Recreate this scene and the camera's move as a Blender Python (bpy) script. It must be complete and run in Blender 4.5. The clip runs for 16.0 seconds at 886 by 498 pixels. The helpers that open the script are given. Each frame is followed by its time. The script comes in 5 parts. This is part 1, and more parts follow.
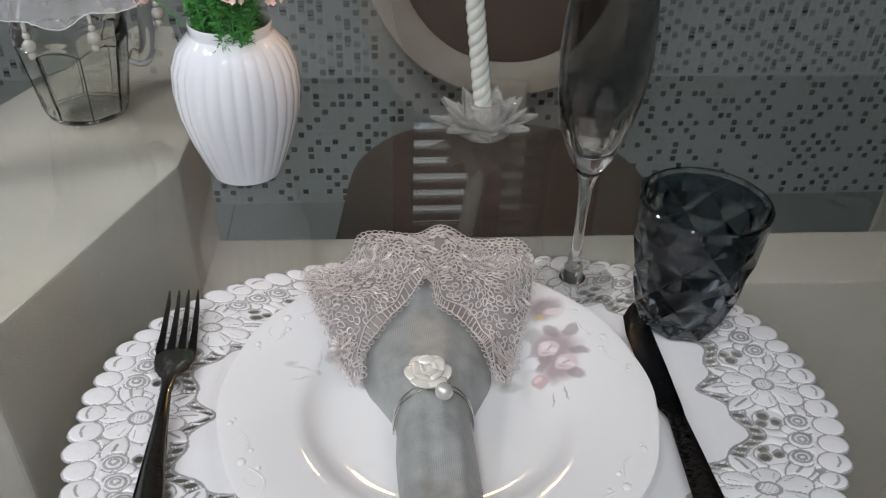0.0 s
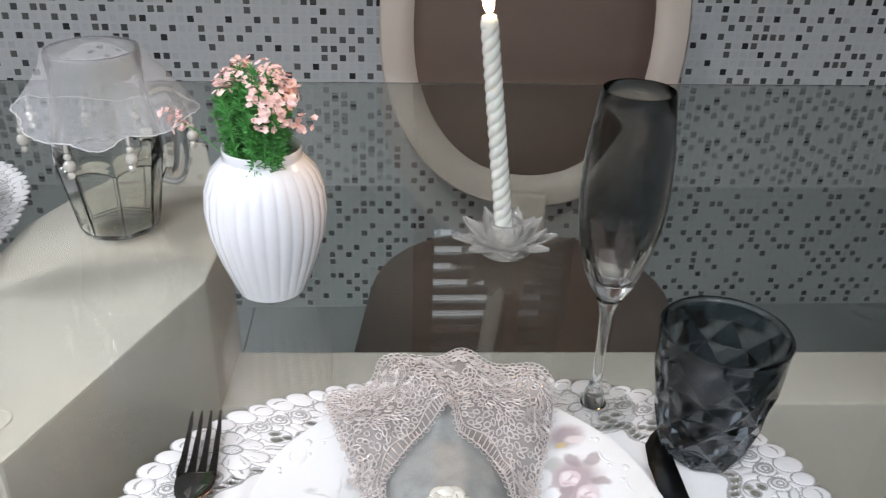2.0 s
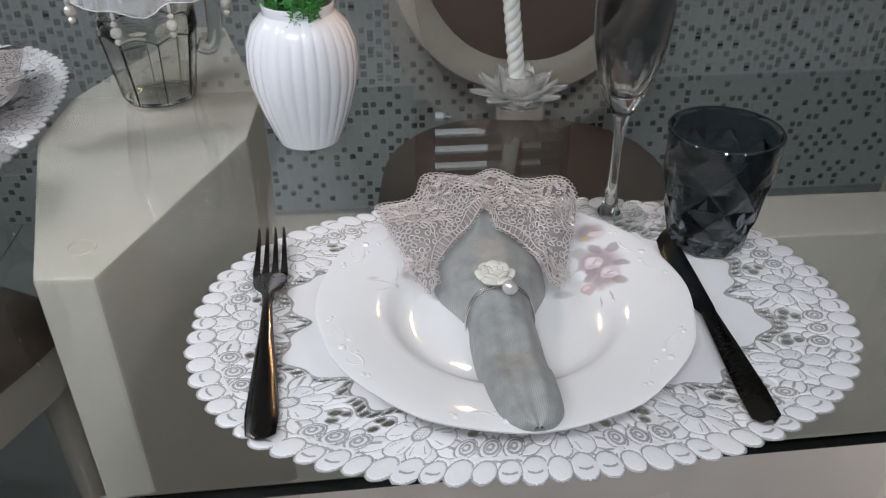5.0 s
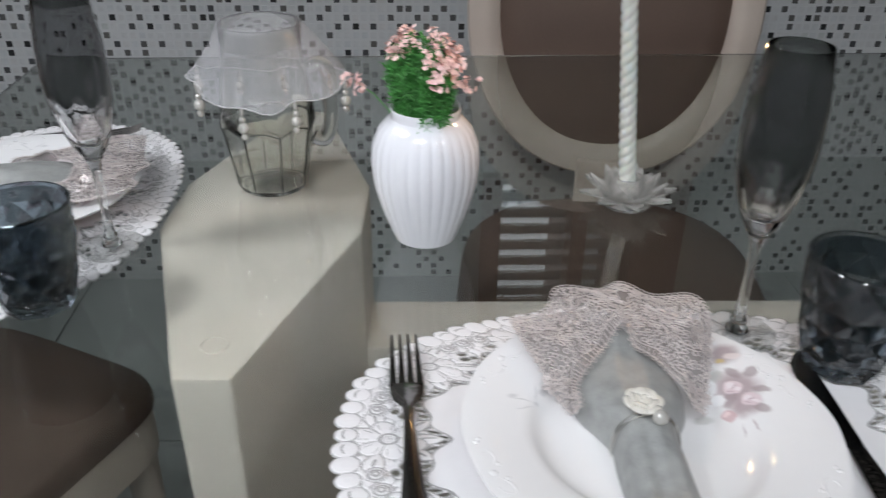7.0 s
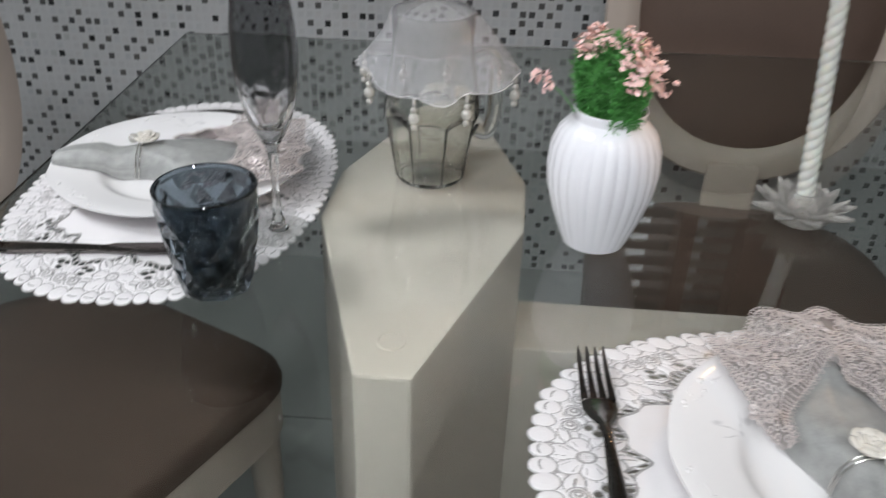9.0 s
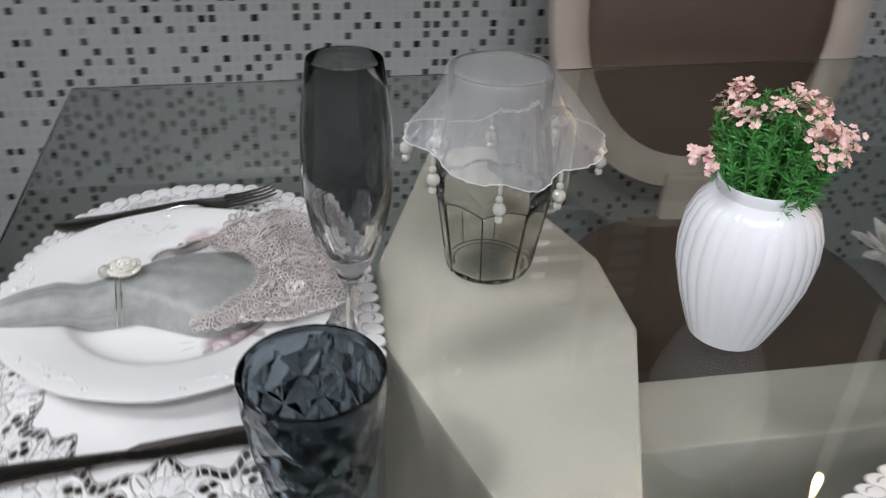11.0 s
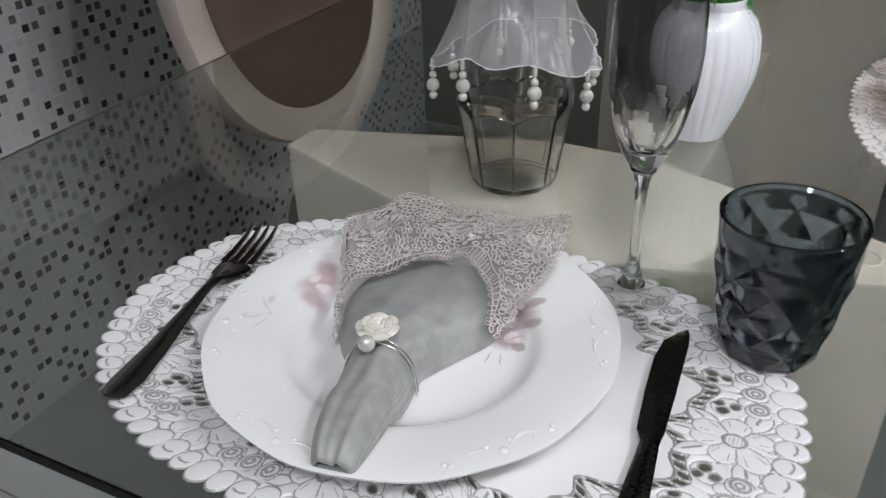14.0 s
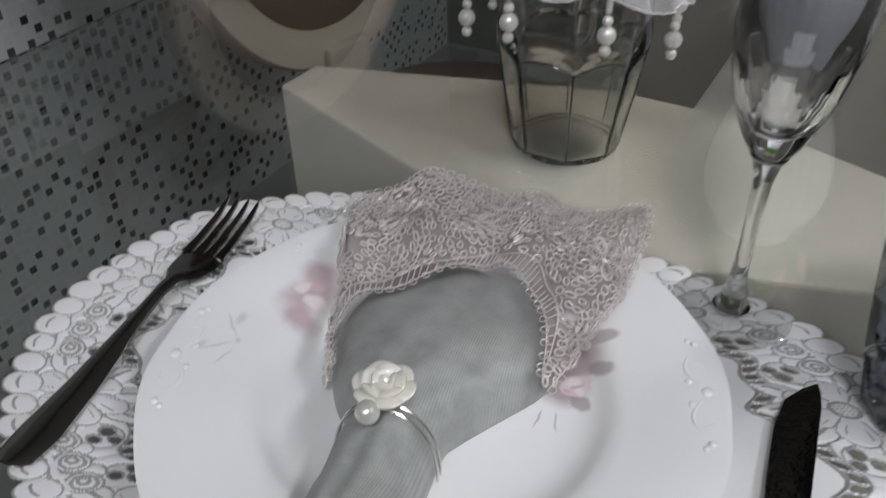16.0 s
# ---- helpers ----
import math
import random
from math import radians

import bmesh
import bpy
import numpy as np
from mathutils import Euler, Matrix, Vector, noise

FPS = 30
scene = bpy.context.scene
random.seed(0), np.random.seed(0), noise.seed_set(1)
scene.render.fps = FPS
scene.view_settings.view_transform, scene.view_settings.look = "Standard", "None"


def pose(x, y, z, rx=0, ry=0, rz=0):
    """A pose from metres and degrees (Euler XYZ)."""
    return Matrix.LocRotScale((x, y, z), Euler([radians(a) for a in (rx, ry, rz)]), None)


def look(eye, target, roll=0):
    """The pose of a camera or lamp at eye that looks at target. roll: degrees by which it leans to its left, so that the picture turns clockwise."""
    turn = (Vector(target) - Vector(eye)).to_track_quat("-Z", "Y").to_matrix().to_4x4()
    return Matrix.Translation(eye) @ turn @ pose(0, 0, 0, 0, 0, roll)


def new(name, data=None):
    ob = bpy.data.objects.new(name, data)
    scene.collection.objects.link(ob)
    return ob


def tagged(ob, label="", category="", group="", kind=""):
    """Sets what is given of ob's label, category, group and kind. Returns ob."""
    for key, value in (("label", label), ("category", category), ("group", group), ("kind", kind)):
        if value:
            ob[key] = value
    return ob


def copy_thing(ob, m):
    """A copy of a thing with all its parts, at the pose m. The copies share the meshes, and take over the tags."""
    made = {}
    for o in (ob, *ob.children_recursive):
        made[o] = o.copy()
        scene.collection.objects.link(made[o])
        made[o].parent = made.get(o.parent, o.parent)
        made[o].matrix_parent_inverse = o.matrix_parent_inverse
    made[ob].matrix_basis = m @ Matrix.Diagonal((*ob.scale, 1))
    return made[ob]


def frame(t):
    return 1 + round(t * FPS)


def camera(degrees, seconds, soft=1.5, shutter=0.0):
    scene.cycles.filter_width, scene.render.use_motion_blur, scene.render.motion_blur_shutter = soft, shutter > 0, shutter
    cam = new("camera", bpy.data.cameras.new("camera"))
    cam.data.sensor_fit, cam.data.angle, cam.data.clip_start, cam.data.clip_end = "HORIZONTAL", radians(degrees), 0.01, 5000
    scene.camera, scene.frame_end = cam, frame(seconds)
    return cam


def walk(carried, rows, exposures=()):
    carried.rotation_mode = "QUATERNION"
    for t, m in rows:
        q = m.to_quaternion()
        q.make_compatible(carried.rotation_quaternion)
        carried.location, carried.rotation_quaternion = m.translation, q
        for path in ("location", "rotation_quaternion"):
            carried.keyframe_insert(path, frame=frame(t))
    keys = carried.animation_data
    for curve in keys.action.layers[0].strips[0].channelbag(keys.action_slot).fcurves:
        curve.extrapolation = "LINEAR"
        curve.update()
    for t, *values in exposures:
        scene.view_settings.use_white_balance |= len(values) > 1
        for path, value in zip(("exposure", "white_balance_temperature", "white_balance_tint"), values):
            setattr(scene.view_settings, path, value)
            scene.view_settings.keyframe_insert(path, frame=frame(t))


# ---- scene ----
cam = camera(57.0, 16.0, 1.15, 0.5)
PATH = [
    (0, (0.502, 0.497, 1.102), (0.678, 2.116, -0.06), 2.2),
    (0.5, (0.5, 0.499, 1.102), (0.686, 2.14, -0.027), 3.0),
    (1, (0.504, 0.502, 1.112), (0.672, 2.238, 0.133), 2.0),
    (1.5, (0.508, 0.499, 1.12), (0.699, 2.227, 0.131), 2.0),
    (2, (0.499, 0.499, 1.121), (0.634, 2.25, 0.162), 2.0),
    (2.5, (0.495, 0.496, 1.121), (0.611, 2.247, 0.161), 1.9),
    (3, (0.491, 0.491, 1.118), (0.587, 2.225, 0.125), 1.4),
    (3.5, (0.472, 0.473, 1.098), (0.606, 2.138, -0.002), 1.4),
    (4, (0.451, 0.436, 1.093), (0.624, 2.097, -0.007), 1.0),
    (4.2, (0.455, 0.414, 1.089), (0.644, 2.067, -0.021), -0.1),
    (6.3, (0.461, 0.396, 1.107), (0.572, 2.091, 0.051), 1.1),
    (6.5, (0.445, 0.406, 1.118), (0.584, 2.116, 0.089), 1.5),
    (7, (0.387, 0.424, 1.129), (0.463, 2.157, 0.132), 0.7),
    (7.5, (0.351, 0.43, 1.135), (0.36, 2.169, 0.147), 0.5),
    (8, (0.334, 0.421, 1.138), (0.284, 2.17, 0.17), 0.6),
    (8.5, (0.315, 0.428, 1.136), (0.26, 2.172, 0.16), 1.2),
    (9, (0.293, 0.448, 1.13), (0.212, 2.159, 0.097), 1.9),
    (9.2, (0.276, 0.471, 1.124), (0.15, 2.157, 0.054), 1.7),
    (11.3, (0.015, 0.693, 1.13), (0.589, 2.296, 0.081), 0.8),
    (11.5, (-0.031, 0.714, 1.138), (0.726, 2.22, 0.064), -1.2),
    (12, (-0.085, 0.723, 1.123), (0.966, 2.067, 0.08), -0.2),
    (12.3, (-0.12, 0.733, 1.115), (1.055, 1.989, 0.097), 1.5),
    (12.5, (-0.151, 0.75, 1.1), (1.104, 1.954, 0.111), 2.4),
    (13, (-0.235, 0.781, 1.098), (1.129, 1.817, 0.065), 1.7),
    (13.5, (-0.328, 0.924, 1.077), (1.178, 1.768, 0.067), -1.5),
    (14, (-0.355, 0.984, 1.068), (1.157, 1.784, 0.031), -1.9),
    (14.2, (-0.35, 0.985, 1.069), (1.202, 1.71, 0.036), -1.0),
    (14.5, (-0.367, 1.01, 1.064), (1.18, 1.693, -0.003), -1.4),
    (15, (-0.363, 1.024, 1.07), (1.206, 1.741, 0.058), -0.7),
    (15.5, (-0.268, 1.043, 1.051), (1.224, 1.807, -0.039), -1.3),
    (16, (-0.228, 1.061, 1.026), (1.169, 1.846, -0.173), -1.1),
]
# seconds, stops, white balance
STOPS = [(0, -0.06, 6460, 10), (0.6, -0.03, 6400, 10), (1, 0.32, 6340, 10), (1.5, 0.48, 6350, 10), (2, 0.52, 6360, 10), (2.5, 0.48, 6340, 10), (3, 0.33, 6320, 10), (3.5, 0.06, 6290, 10), (4, 0.02, 6290, 10), (6.5, 0.05, 6350, 10), (7, 0.18, 6360, 10), (8, 0.18, 6460, 10), (9, 0.2, 6530, 10), (11.5, 0.06, 6480, 10), (12, 0.15, 6460, 10), (13, 0.16, 6460, 10), (14, 0, 6500, 10), (15, 0.1, 6500, 10), (15.5, 0.06, 6500, 10), (16, -0.25, 6500, 10)]
walk(cam, [(t, look(eye, target, roll)) for t, eye, target, roll in PATH], STOPS)

# ---- light ----
world = bpy.data.worlds.new("room_dark")
world.use_nodes = True
world.node_tree.nodes["Background"].inputs[0].default_value = (0.55, 0.6, 0.65, 1)
world.node_tree.nodes["Background"].inputs[1].default_value = 0.05
scene.world = world


def area(name, loc, size, power, color=(1, 0.985, 0.985)):
    d = bpy.data.lights.new(name, "AREA")
    d.shape, d.size, d.size_y, d.energy, d.color = "RECTANGLE", size[0], size[1], power, color
    ob = new(name, d)
    ob.location = loc
    return ob


def spotlight(name, x, y, target, power, cone, blend, radius):
    d = bpy.data.lights.new(name, "SPOT")
    d.energy, d.spot_size, d.spot_blend, d.shadow_soft_size, d.color = power, radians(cone), blend, radius, (0.935, 0.965, 1.0)
    ob = new(name, d)
    ob.location = (x, y, 2.56)
    ob.rotation_euler = (Vector(target) - ob.location).to_track_quat("-Z", "Y").to_euler()
    return ob


# assumed, unseen lamps: two behind the camera, one added to lift the north-west wall
for x, y, watt, size in ((-0.1, -1.9, 8, 0.15), (0.7, -1.9, 5, 0.15), (-2.0, 1.6, 11.5, 0.3)):
    area("unseen_area_lamp", (x, y, 2.57), (size, size), watt, (0.935, 0.965, 1.0))
# assumed spots under the ceiling, turned towards the table
for x in (-0.3, 0.0, 0.35):
    spotlight("unseen_spot_lamp", x, -0.45, (0.45 + 0.5 * x, 1.3, 0.75), 30, 76, 0.7, 0.06)
# added from the west; narrow cone keeps the far pedestal dim
spotlight("unseen_spot_lamp", -1.1, 0.62, (-0.06, 1.08, 0.75), 112, 42, 0.6, 0.2)
# added from the east to brighten the near pedestal's side face
spotlight("unseen_spot_lamp", 1.5, -0.6, (0.3, 1.0, 0.4), 42, 30, 0.7, 0.06)


# ---- materials ----
def material(name, color, rough=0.5, metal=0.0, vary=0.0, scale=8.0, fine=120.0, bump=0.0, depth=0.001, spec=0.5, coat=0.0, tint=None):
    """A surface with colour that varies at two scales and a fine relief."""
    m = bpy.data.materials.new(name)
    m.use_nodes = True
    nt = m.node_tree
    b = nt.nodes["Principled BSDF"]
    b.inputs["Base Color"].default_value = (*color, 1)
    b.inputs["Roughness"].default_value, b.inputs["Metallic"].default_value = rough, metal
    b.inputs["Specular IOR Level"].default_value, b.inputs["Coat Weight"].default_value = spec, coat
    tc = nt.nodes.new("ShaderNodeTexCoord")
    if vary:
        n1, n2, mix, ramp = (nt.nodes.new("ShaderNode" + k) for k in ("TexNoise", "TexNoise", "Math", "MixRGB"))
        n1.inputs["Scale"].default_value, n2.inputs["Scale"].default_value = scale, fine
        n1.inputs["Detail"].default_value, n2.inputs["Detail"].default_value = 5, 2
        mix.operation = "MULTIPLY_ADD"
        mix.inputs[1].default_value = 0.35
        nt.links.new(tc.outputs["Object"], n1.inputs["Vector"])
        nt.links.new(tc.outputs["Object"], n2.inputs["Vector"])
        nt.links.new(n2.outputs["Fac"], mix.inputs[0])
        nt.links.new(n1.outputs["Fac"], mix.inputs[2])
        low = tint or tuple(c * (1 - vary) for c in color)
        ramp.inputs[1].default_value = (*low, 1)
        ramp.inputs[2].default_value = (*[min(1, c * (1 + vary * 0.6)) for c in color], 1)
        nt.links.new(mix.outputs[0], ramp.inputs[0])
        nt.links.new(ramp.outputs[0], b.inputs["Base Color"])
        rr = nt.nodes.new("ShaderNodeMapRange")
        rr.inputs["To Min"].default_value, rr.inputs["To Max"].default_value = max(0.02, rough * 0.8), min(1, rough * 1.25)
        nt.links.new(n1.outputs["Fac"], rr.inputs["Value"])
        nt.links.new(rr.outputs[0], b.inputs["Roughness"])
    if bump:
        n3, bp = nt.nodes.new("ShaderNodeTexNoise"), nt.nodes.new("ShaderNodeBump")
        n3.inputs["Scale"].default_value, n3.inputs["Detail"].default_value = fine, 3
        bp.inputs["Strength"].default_value, bp.inputs["Distance"].default_value = bump, depth
        nt.links.new(tc.outputs["Object"], n3.inputs["Vector"])
        nt.links.new(n3.outputs["Fac"], bp.inputs["Height"])
        nt.links.new(bp.outputs[0], b.inputs["Normal"])
    return m


def glass(name, color, ior=1.5, rough=0.0):
    m = bpy.data.materials.new(name)
    m.use_nodes = True
    b = m.node_tree.nodes["Principled BSDF"]
    b.inputs["Base Color"].default_value = (*color, 1)
    b.inputs["Roughness"].default_value, b.inputs["IOR"].default_value = rough, ior
    b.inputs["Transmission Weight"].default_value = 1
    return m


def thin_glass(name, color, least=0.05):
    """Thin-walled glass: light passes straight through, and gloss grows towards the edges."""
    m = bpy.data.materials.new(name)
    m.use_nodes = True
    nt = m.node_tree
    nt.nodes.remove(nt.nodes["Principled BSDF"])
    t, g, mix, out = nt.nodes.new("ShaderNodeBsdfTransparent"), nt.nodes.new("ShaderNodeBsdfGlossy"), nt.nodes.new("ShaderNodeMixShader"), nt.nodes["Material Output"]
    t.inputs["Color"].default_value = (*color, 1)
    g.inputs["Roughness"].default_value = 0.015
    w, p, r = nt.nodes.new("ShaderNodeLayerWeight"), nt.nodes.new("ShaderNodeMath"), nt.nodes.new("ShaderNodeMapRange")
    w.inputs["Blend"].default_value = 0.5
    p.operation = "POWER"
    p.inputs[1].default_value = 4
    r.inputs["To Min"].default_value, r.inputs["To Max"].default_value = least, 0.85
    nt.links.new(w.outputs["Facing"], p.inputs[0])
    nt.links.new(p.outputs[0], r.inputs["Value"])
    nt.links.new(r.outputs[0], mix.inputs[0])
    nt.links.new(t.outputs[0], mix.inputs[1])
    nt.links.new(g.outputs[0], mix.inputs[2])
    nt.links.new(mix.outputs[0], out.inputs["Surface"])
    return m


def mosaic_material(name, source, field, stops):
    """Small glazed tiles, each with a shade of its own."""
    m = material(name, (0.7, 0.7, 0.7), 0.16)
    nt = m.node_tree
    b = nt.nodes["Principled BSDF"]
    info, ramp, tc, n, mul = (nt.nodes.new("ShaderNode" + k) for k in (source, "ValToRGB", "TexCoord", "TexNoise", "MixRGB"))
    r = ramp.color_ramp
    r.interpolation = "CONSTANT"
    r.elements[0].color, r.elements[1].position, r.elements[1].color = (*stops[0][1], 1), stops[-1][0], (*stops[-1][1], 1)
    for p, c in stops[1:-1]:
        r.elements.new(p).color = (*c, 1)
    nt.links.new(info.outputs[field], ramp.inputs[0])
    n.inputs["Scale"].default_value, n.inputs["Detail"].default_value = 90, 4
    nt.links.new(tc.outputs["Object"], n.inputs["Vector"])
    mul.blend_type = "MULTIPLY"
    mul.inputs[0].default_value = 0.25
    nt.links.new(ramp.outputs[0], mul.inputs[1])
    nt.links.new(n.outputs["Fac"], mul.inputs[2])
    nt.links.new(mul.outputs[0], b.inputs["Base Color"])
    return m


PALE = [(0.0, (0.66, 0.67, 0.685)), (0.35, (0.675, 0.685, 0.695)), (0.6, (0.645, 0.665, 0.685)), (0.75, (0.665, 0.665, 0.675)), (0.9, (0.62, 0.64, 0.665)), (0.97, (0.585, 0.61, 0.61))]
DARK = [(0.0, (0.13, 0.13, 0.13)), (0.3, (0.10, 0.10, 0.105)), (0.5, (0.15, 0.145, 0.14)), (0.65, (0.085, 0.088, 0.095)), (0.8, (0.04, 0.04, 0.042))]
M_TILE_ONE = [mosaic_material("mosaic_pale", "ObjectInfo", "Random", PALE), mosaic_material("mosaic_dark", "ObjectInfo", "Random", DARK)]
M_TILE_MANY = [mosaic_material("mosaic_pale_field", "NewGeometry", "Random Per Island", PALE), mosaic_material("mosaic_dark_field", "NewGeometry", "Random Per Island", DARK)]
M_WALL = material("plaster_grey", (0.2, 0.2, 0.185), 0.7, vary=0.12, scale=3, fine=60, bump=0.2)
M_WALL_UPPER = material("paint_grey", (0.25, 0.265, 0.255), 0.6, vary=0.12, scale=3, fine=60, bump=0.15)
# for the unseen west and south walls: pale so they bounce more fill light
M_WALL_BOUNCE = material("plaster_bounce", (0.7, 0.7, 0.69), 0.7, vary=0.1, scale=3, fine=60, bump=0.2)
M_CEIL = material("ceiling_paint", (0.78, 0.78, 0.76), 0.8, vary=0.05, scale=2)
M_GROUT = material("grout", (0.565, 0.575, 0.587), 0.4, vary=0.05, scale=20, bump=0.1)
M_FLOOR = material("porcelain_floor", (0.36, 0.375, 0.37), 0.28, vary=0.18, scale=2.5, fine=40)
M_JOINT = material("floor_joint", (0.14, 0.14, 0.135), 0.8, vary=0.2, scale=30)
M_LACQUER = material("cream_lacquer", (0.745, 0.66, 0.6), 0.25, vary=0.05, scale=2.5, fine=300)
M_PLINTH = material("brown_plinth", (0.09, 0.045, 0.03), 0.4, vary=0.35, scale=9, bump=0.2)
M_GLASS_TOP = glass("table_glass", (0.47, 0.497, 0.474), 1.5)
M_FRAME = material("champagne_paint", (0.5, 0.43, 0.38), 0.42, vary=0.08, scale=6, bump=0.1)
M_BROWN = material("brown_upholstery", (0.11, 0.072, 0.056), 0.6, vary=0.25, scale=10, fine=260, bump=0.4, depth=0.0006)
M_WINDOW = material("brown_window_frame", (0.12, 0.06, 0.04), 0.4, vary=0.3, scale=12, bump=0.15)
M_SLAT_DARK = material("dark_slat", (0.2, 0.22, 0.22), 0.3, vary=0.1, scale=12)
M_PORCELAIN = material("white_porcelain", (0.86, 0.845, 0.85), 0.06, vary=0.02, scale=14, coat=0.3)
M_VASE = material("white_glaze", (0.87, 0.865, 0.91), 0.06, vary=0.02, scale=20, coat=0.4)
M_MAT = material("white_vinyl_lace", (0.8, 0.78, 0.79), 0.42, vary=0.05, scale=40, fine=900, bump=0.2, depth=0.0004)
M_MAT_LINE = material("silver_line", (0.41, 0.4, 0.4), 0.35, metal=0.3, vary=0.25, scale=60)
M_STEEL = material("dark_steel", (0.25, 0.235, 0.225), 0.14, metal=1.0, vary=0.12, scale=30, fine=300, bump=0.22, depth=0.0006)
M_HAMMERED = material("hammered_steel", (0.19, 0.172, 0.165), 0.1, metal=1.0, vary=0.12, scale=30, fine=330, bump=0.55, depth=0.0006)
M_SATIN = material("grey_satin", (0.3, 0.305, 0.297), 0.42, vary=0.42, scale=110, fine=700, bump=0.5, depth=0.0004)


def ribbed(m, pitch, amount):
    """Fine ribs of the weave along y, on top of the mottled cloth."""
    nt = m.node_tree
    b = nt.nodes["Principled BSDF"]
    tc, wave, noise, mix, old = nt.nodes.new("ShaderNodeTexCoord"), nt.nodes.new("ShaderNodeTexWave"), nt.nodes.new("ShaderNodeTexNoise"), nt.nodes.new("ShaderNodeMixRGB"), b.inputs["Base Color"].links[0].from_socket
    wave.bands_direction = "X"
    wave.inputs["Scale"].default_value, wave.inputs["Distortion"].default_value = 0.314 / pitch, 0.6
    noise.inputs["Scale"].default_value = 28
    nt.links.new(tc.outputs["Object"], wave.inputs["Vector"])
    nt.links.new(tc.outputs["Object"], noise.inputs["Vector"])
    gain, fac = nt.nodes.new("ShaderNodeMapRange"), nt.nodes.new("ShaderNodeMath")
    gain.inputs["From Min"].default_value, gain.inputs["From Max"].default_value, gain.inputs["To Max"].default_value = 0.42, 0.62, amount
    nt.links.new(noise.outputs["Fac"], gain.inputs["Value"])
    fac.operation = "MULTIPLY"
    nt.links.new(gain.outputs[0], fac.inputs[0])
    nt.links.new(wave.outputs["Fac"], fac.inputs[1])
    mix.inputs[2].default_value = (0.62, 0.62, 0.61, 1)
    nt.links.new(fac.outputs[0], mix.inputs[0])
    nt.links.new(old, mix.inputs[1])
    nt.links.new(mix.outputs[0], b.inputs["Base Color"])


ribbed(M_SATIN, 0.0011, 0.25)
M_LACE = material("silver_thread", (0.61, 0.55, 0.535), 0.36, metal=0.2, vary=0.35, scale=220)
M_PEARL = material("pearl", (0.68, 0.66, 0.62), 0.14, metal=0.42, vary=0.08, scale=60, coat=1.0)
M_ROSE = material("rose_lustre", (0.8, 0.765, 0.7), 0.16, metal=0.1, vary=0.08, scale=60, coat=1.0)
M_CORD = material("white_cord", (0.66, 0.64, 0.65), 0.5, vary=0.1, scale=200)
M_SILVER = material("silver_wire", (0.75, 0.73, 0.7), 0.2, metal=1.0)
M_SMOKE = glass("smoke_glass", (0.21, 0.253, 0.29))
M_FLUTE = glass("smoke_flute_glass", (0.53, 0.535, 0.542), 1.3)
M_FLUTE_BASE = glass("pale_smoke_glass", (0.95, 0.95, 0.96))
M_CLEAR = glass("clear_glass", (0.96, 0.965, 0.96))
M_FOOT = thin_glass("thin_clear_glass", (0.955, 0.96, 0.955), 0.08)
M_JUG = glass("jug_glass", (0.965, 0.968, 0.94))
# dark tint stands in for refraction darkening along the clear jug's edges
M_JUG_EDGE_SHADE = glass("edge_refraction_tint", (0.36, 0.39, 0.36))
M_LOTUS = glass("lotus_glass", (0.97, 0.945, 0.915), 1.5, 0.03)
M_LOTUS.node_tree.nodes["Principled BSDF"].inputs["Transmission Weight"].default_value = 0.76
M_WAX = material("white_wax", (0.79, 0.79, 0.735), 0.13, vary=0.05, scale=30, coat=1.0)
M_WAX.node_tree.nodes["Principled BSDF"].inputs["Subsurface Weight"].default_value = 0.25
M_WAX.node_tree.nodes["Principled BSDF"].inputs["Subsurface Radius"].default_value = (0.012, 0.008, 0.005)
M_FLAME = bpy.data.materials.new("flame")
M_FLAME.use_nodes = True
M_FLAME.node_tree.nodes["Principled BSDF"].inputs["Emission Color"].default_value = (1, 0.58, 0.26, 1)
M_FLAME.node_tree.nodes["Principled BSDF"].inputs["Emission Strength"].default_value = 230
M_WICK = material("wick", (0.02, 0.018, 0.015), 0.9)
M_GREEN = material("plastic_foliage", (0.09, 0.31, 0.075), 0.45, vary=0.6, scale=60, tint=(0.03, 0.13, 0.025))
M_PINK = material("pink_petals", (0.8, 0.53, 0.53), 0.6, vary=0.3, scale=80, tint=(0.8, 0.62, 0.5))
def glow(name, color, strength):
    m = material(name, (0.1, 0.1, 0.1), 0.8)
    b = m.node_tree.nodes["Principled BSDF"]
    b.inputs["Emission Color"].default_value, b.inputs["Emission Strength"].default_value = (*color, 1), strength
    return m


M_OUTSIDE = glow("lit_room_beyond", (0.88, 0.95, 1.0), 1.3)
M_OUTSIDE_DIM = glow("dim_room_beyond", (0.8, 0.9, 0.95), 0.3)
M_ORGANZA = bpy.data.materials.new("sheer_organza")


def sheer(m, color, cover):
    """Thin woven net: part of the light passes straight through the weave."""
    m.use_nodes = True
    nt = m.node_tree
    b = nt.nodes["Principled BSDF"]
    b.inputs["Base Color"].default_value, b.inputs["Roughness"].default_value = (*color, 1), 0.3
    t, mix, out = nt.nodes.new("ShaderNodeBsdfTransparent"), nt.nodes.new("ShaderNodeMixShader"), nt.nodes["Material Output"]
    mix.inputs[0].default_value = cover
    nt.links.new(t.outputs[0], mix.inputs[1])
    nt.links.new(b.outputs[0], mix.inputs[2])
    nt.links.new(mix.outputs[0], out.inputs["Surface"])


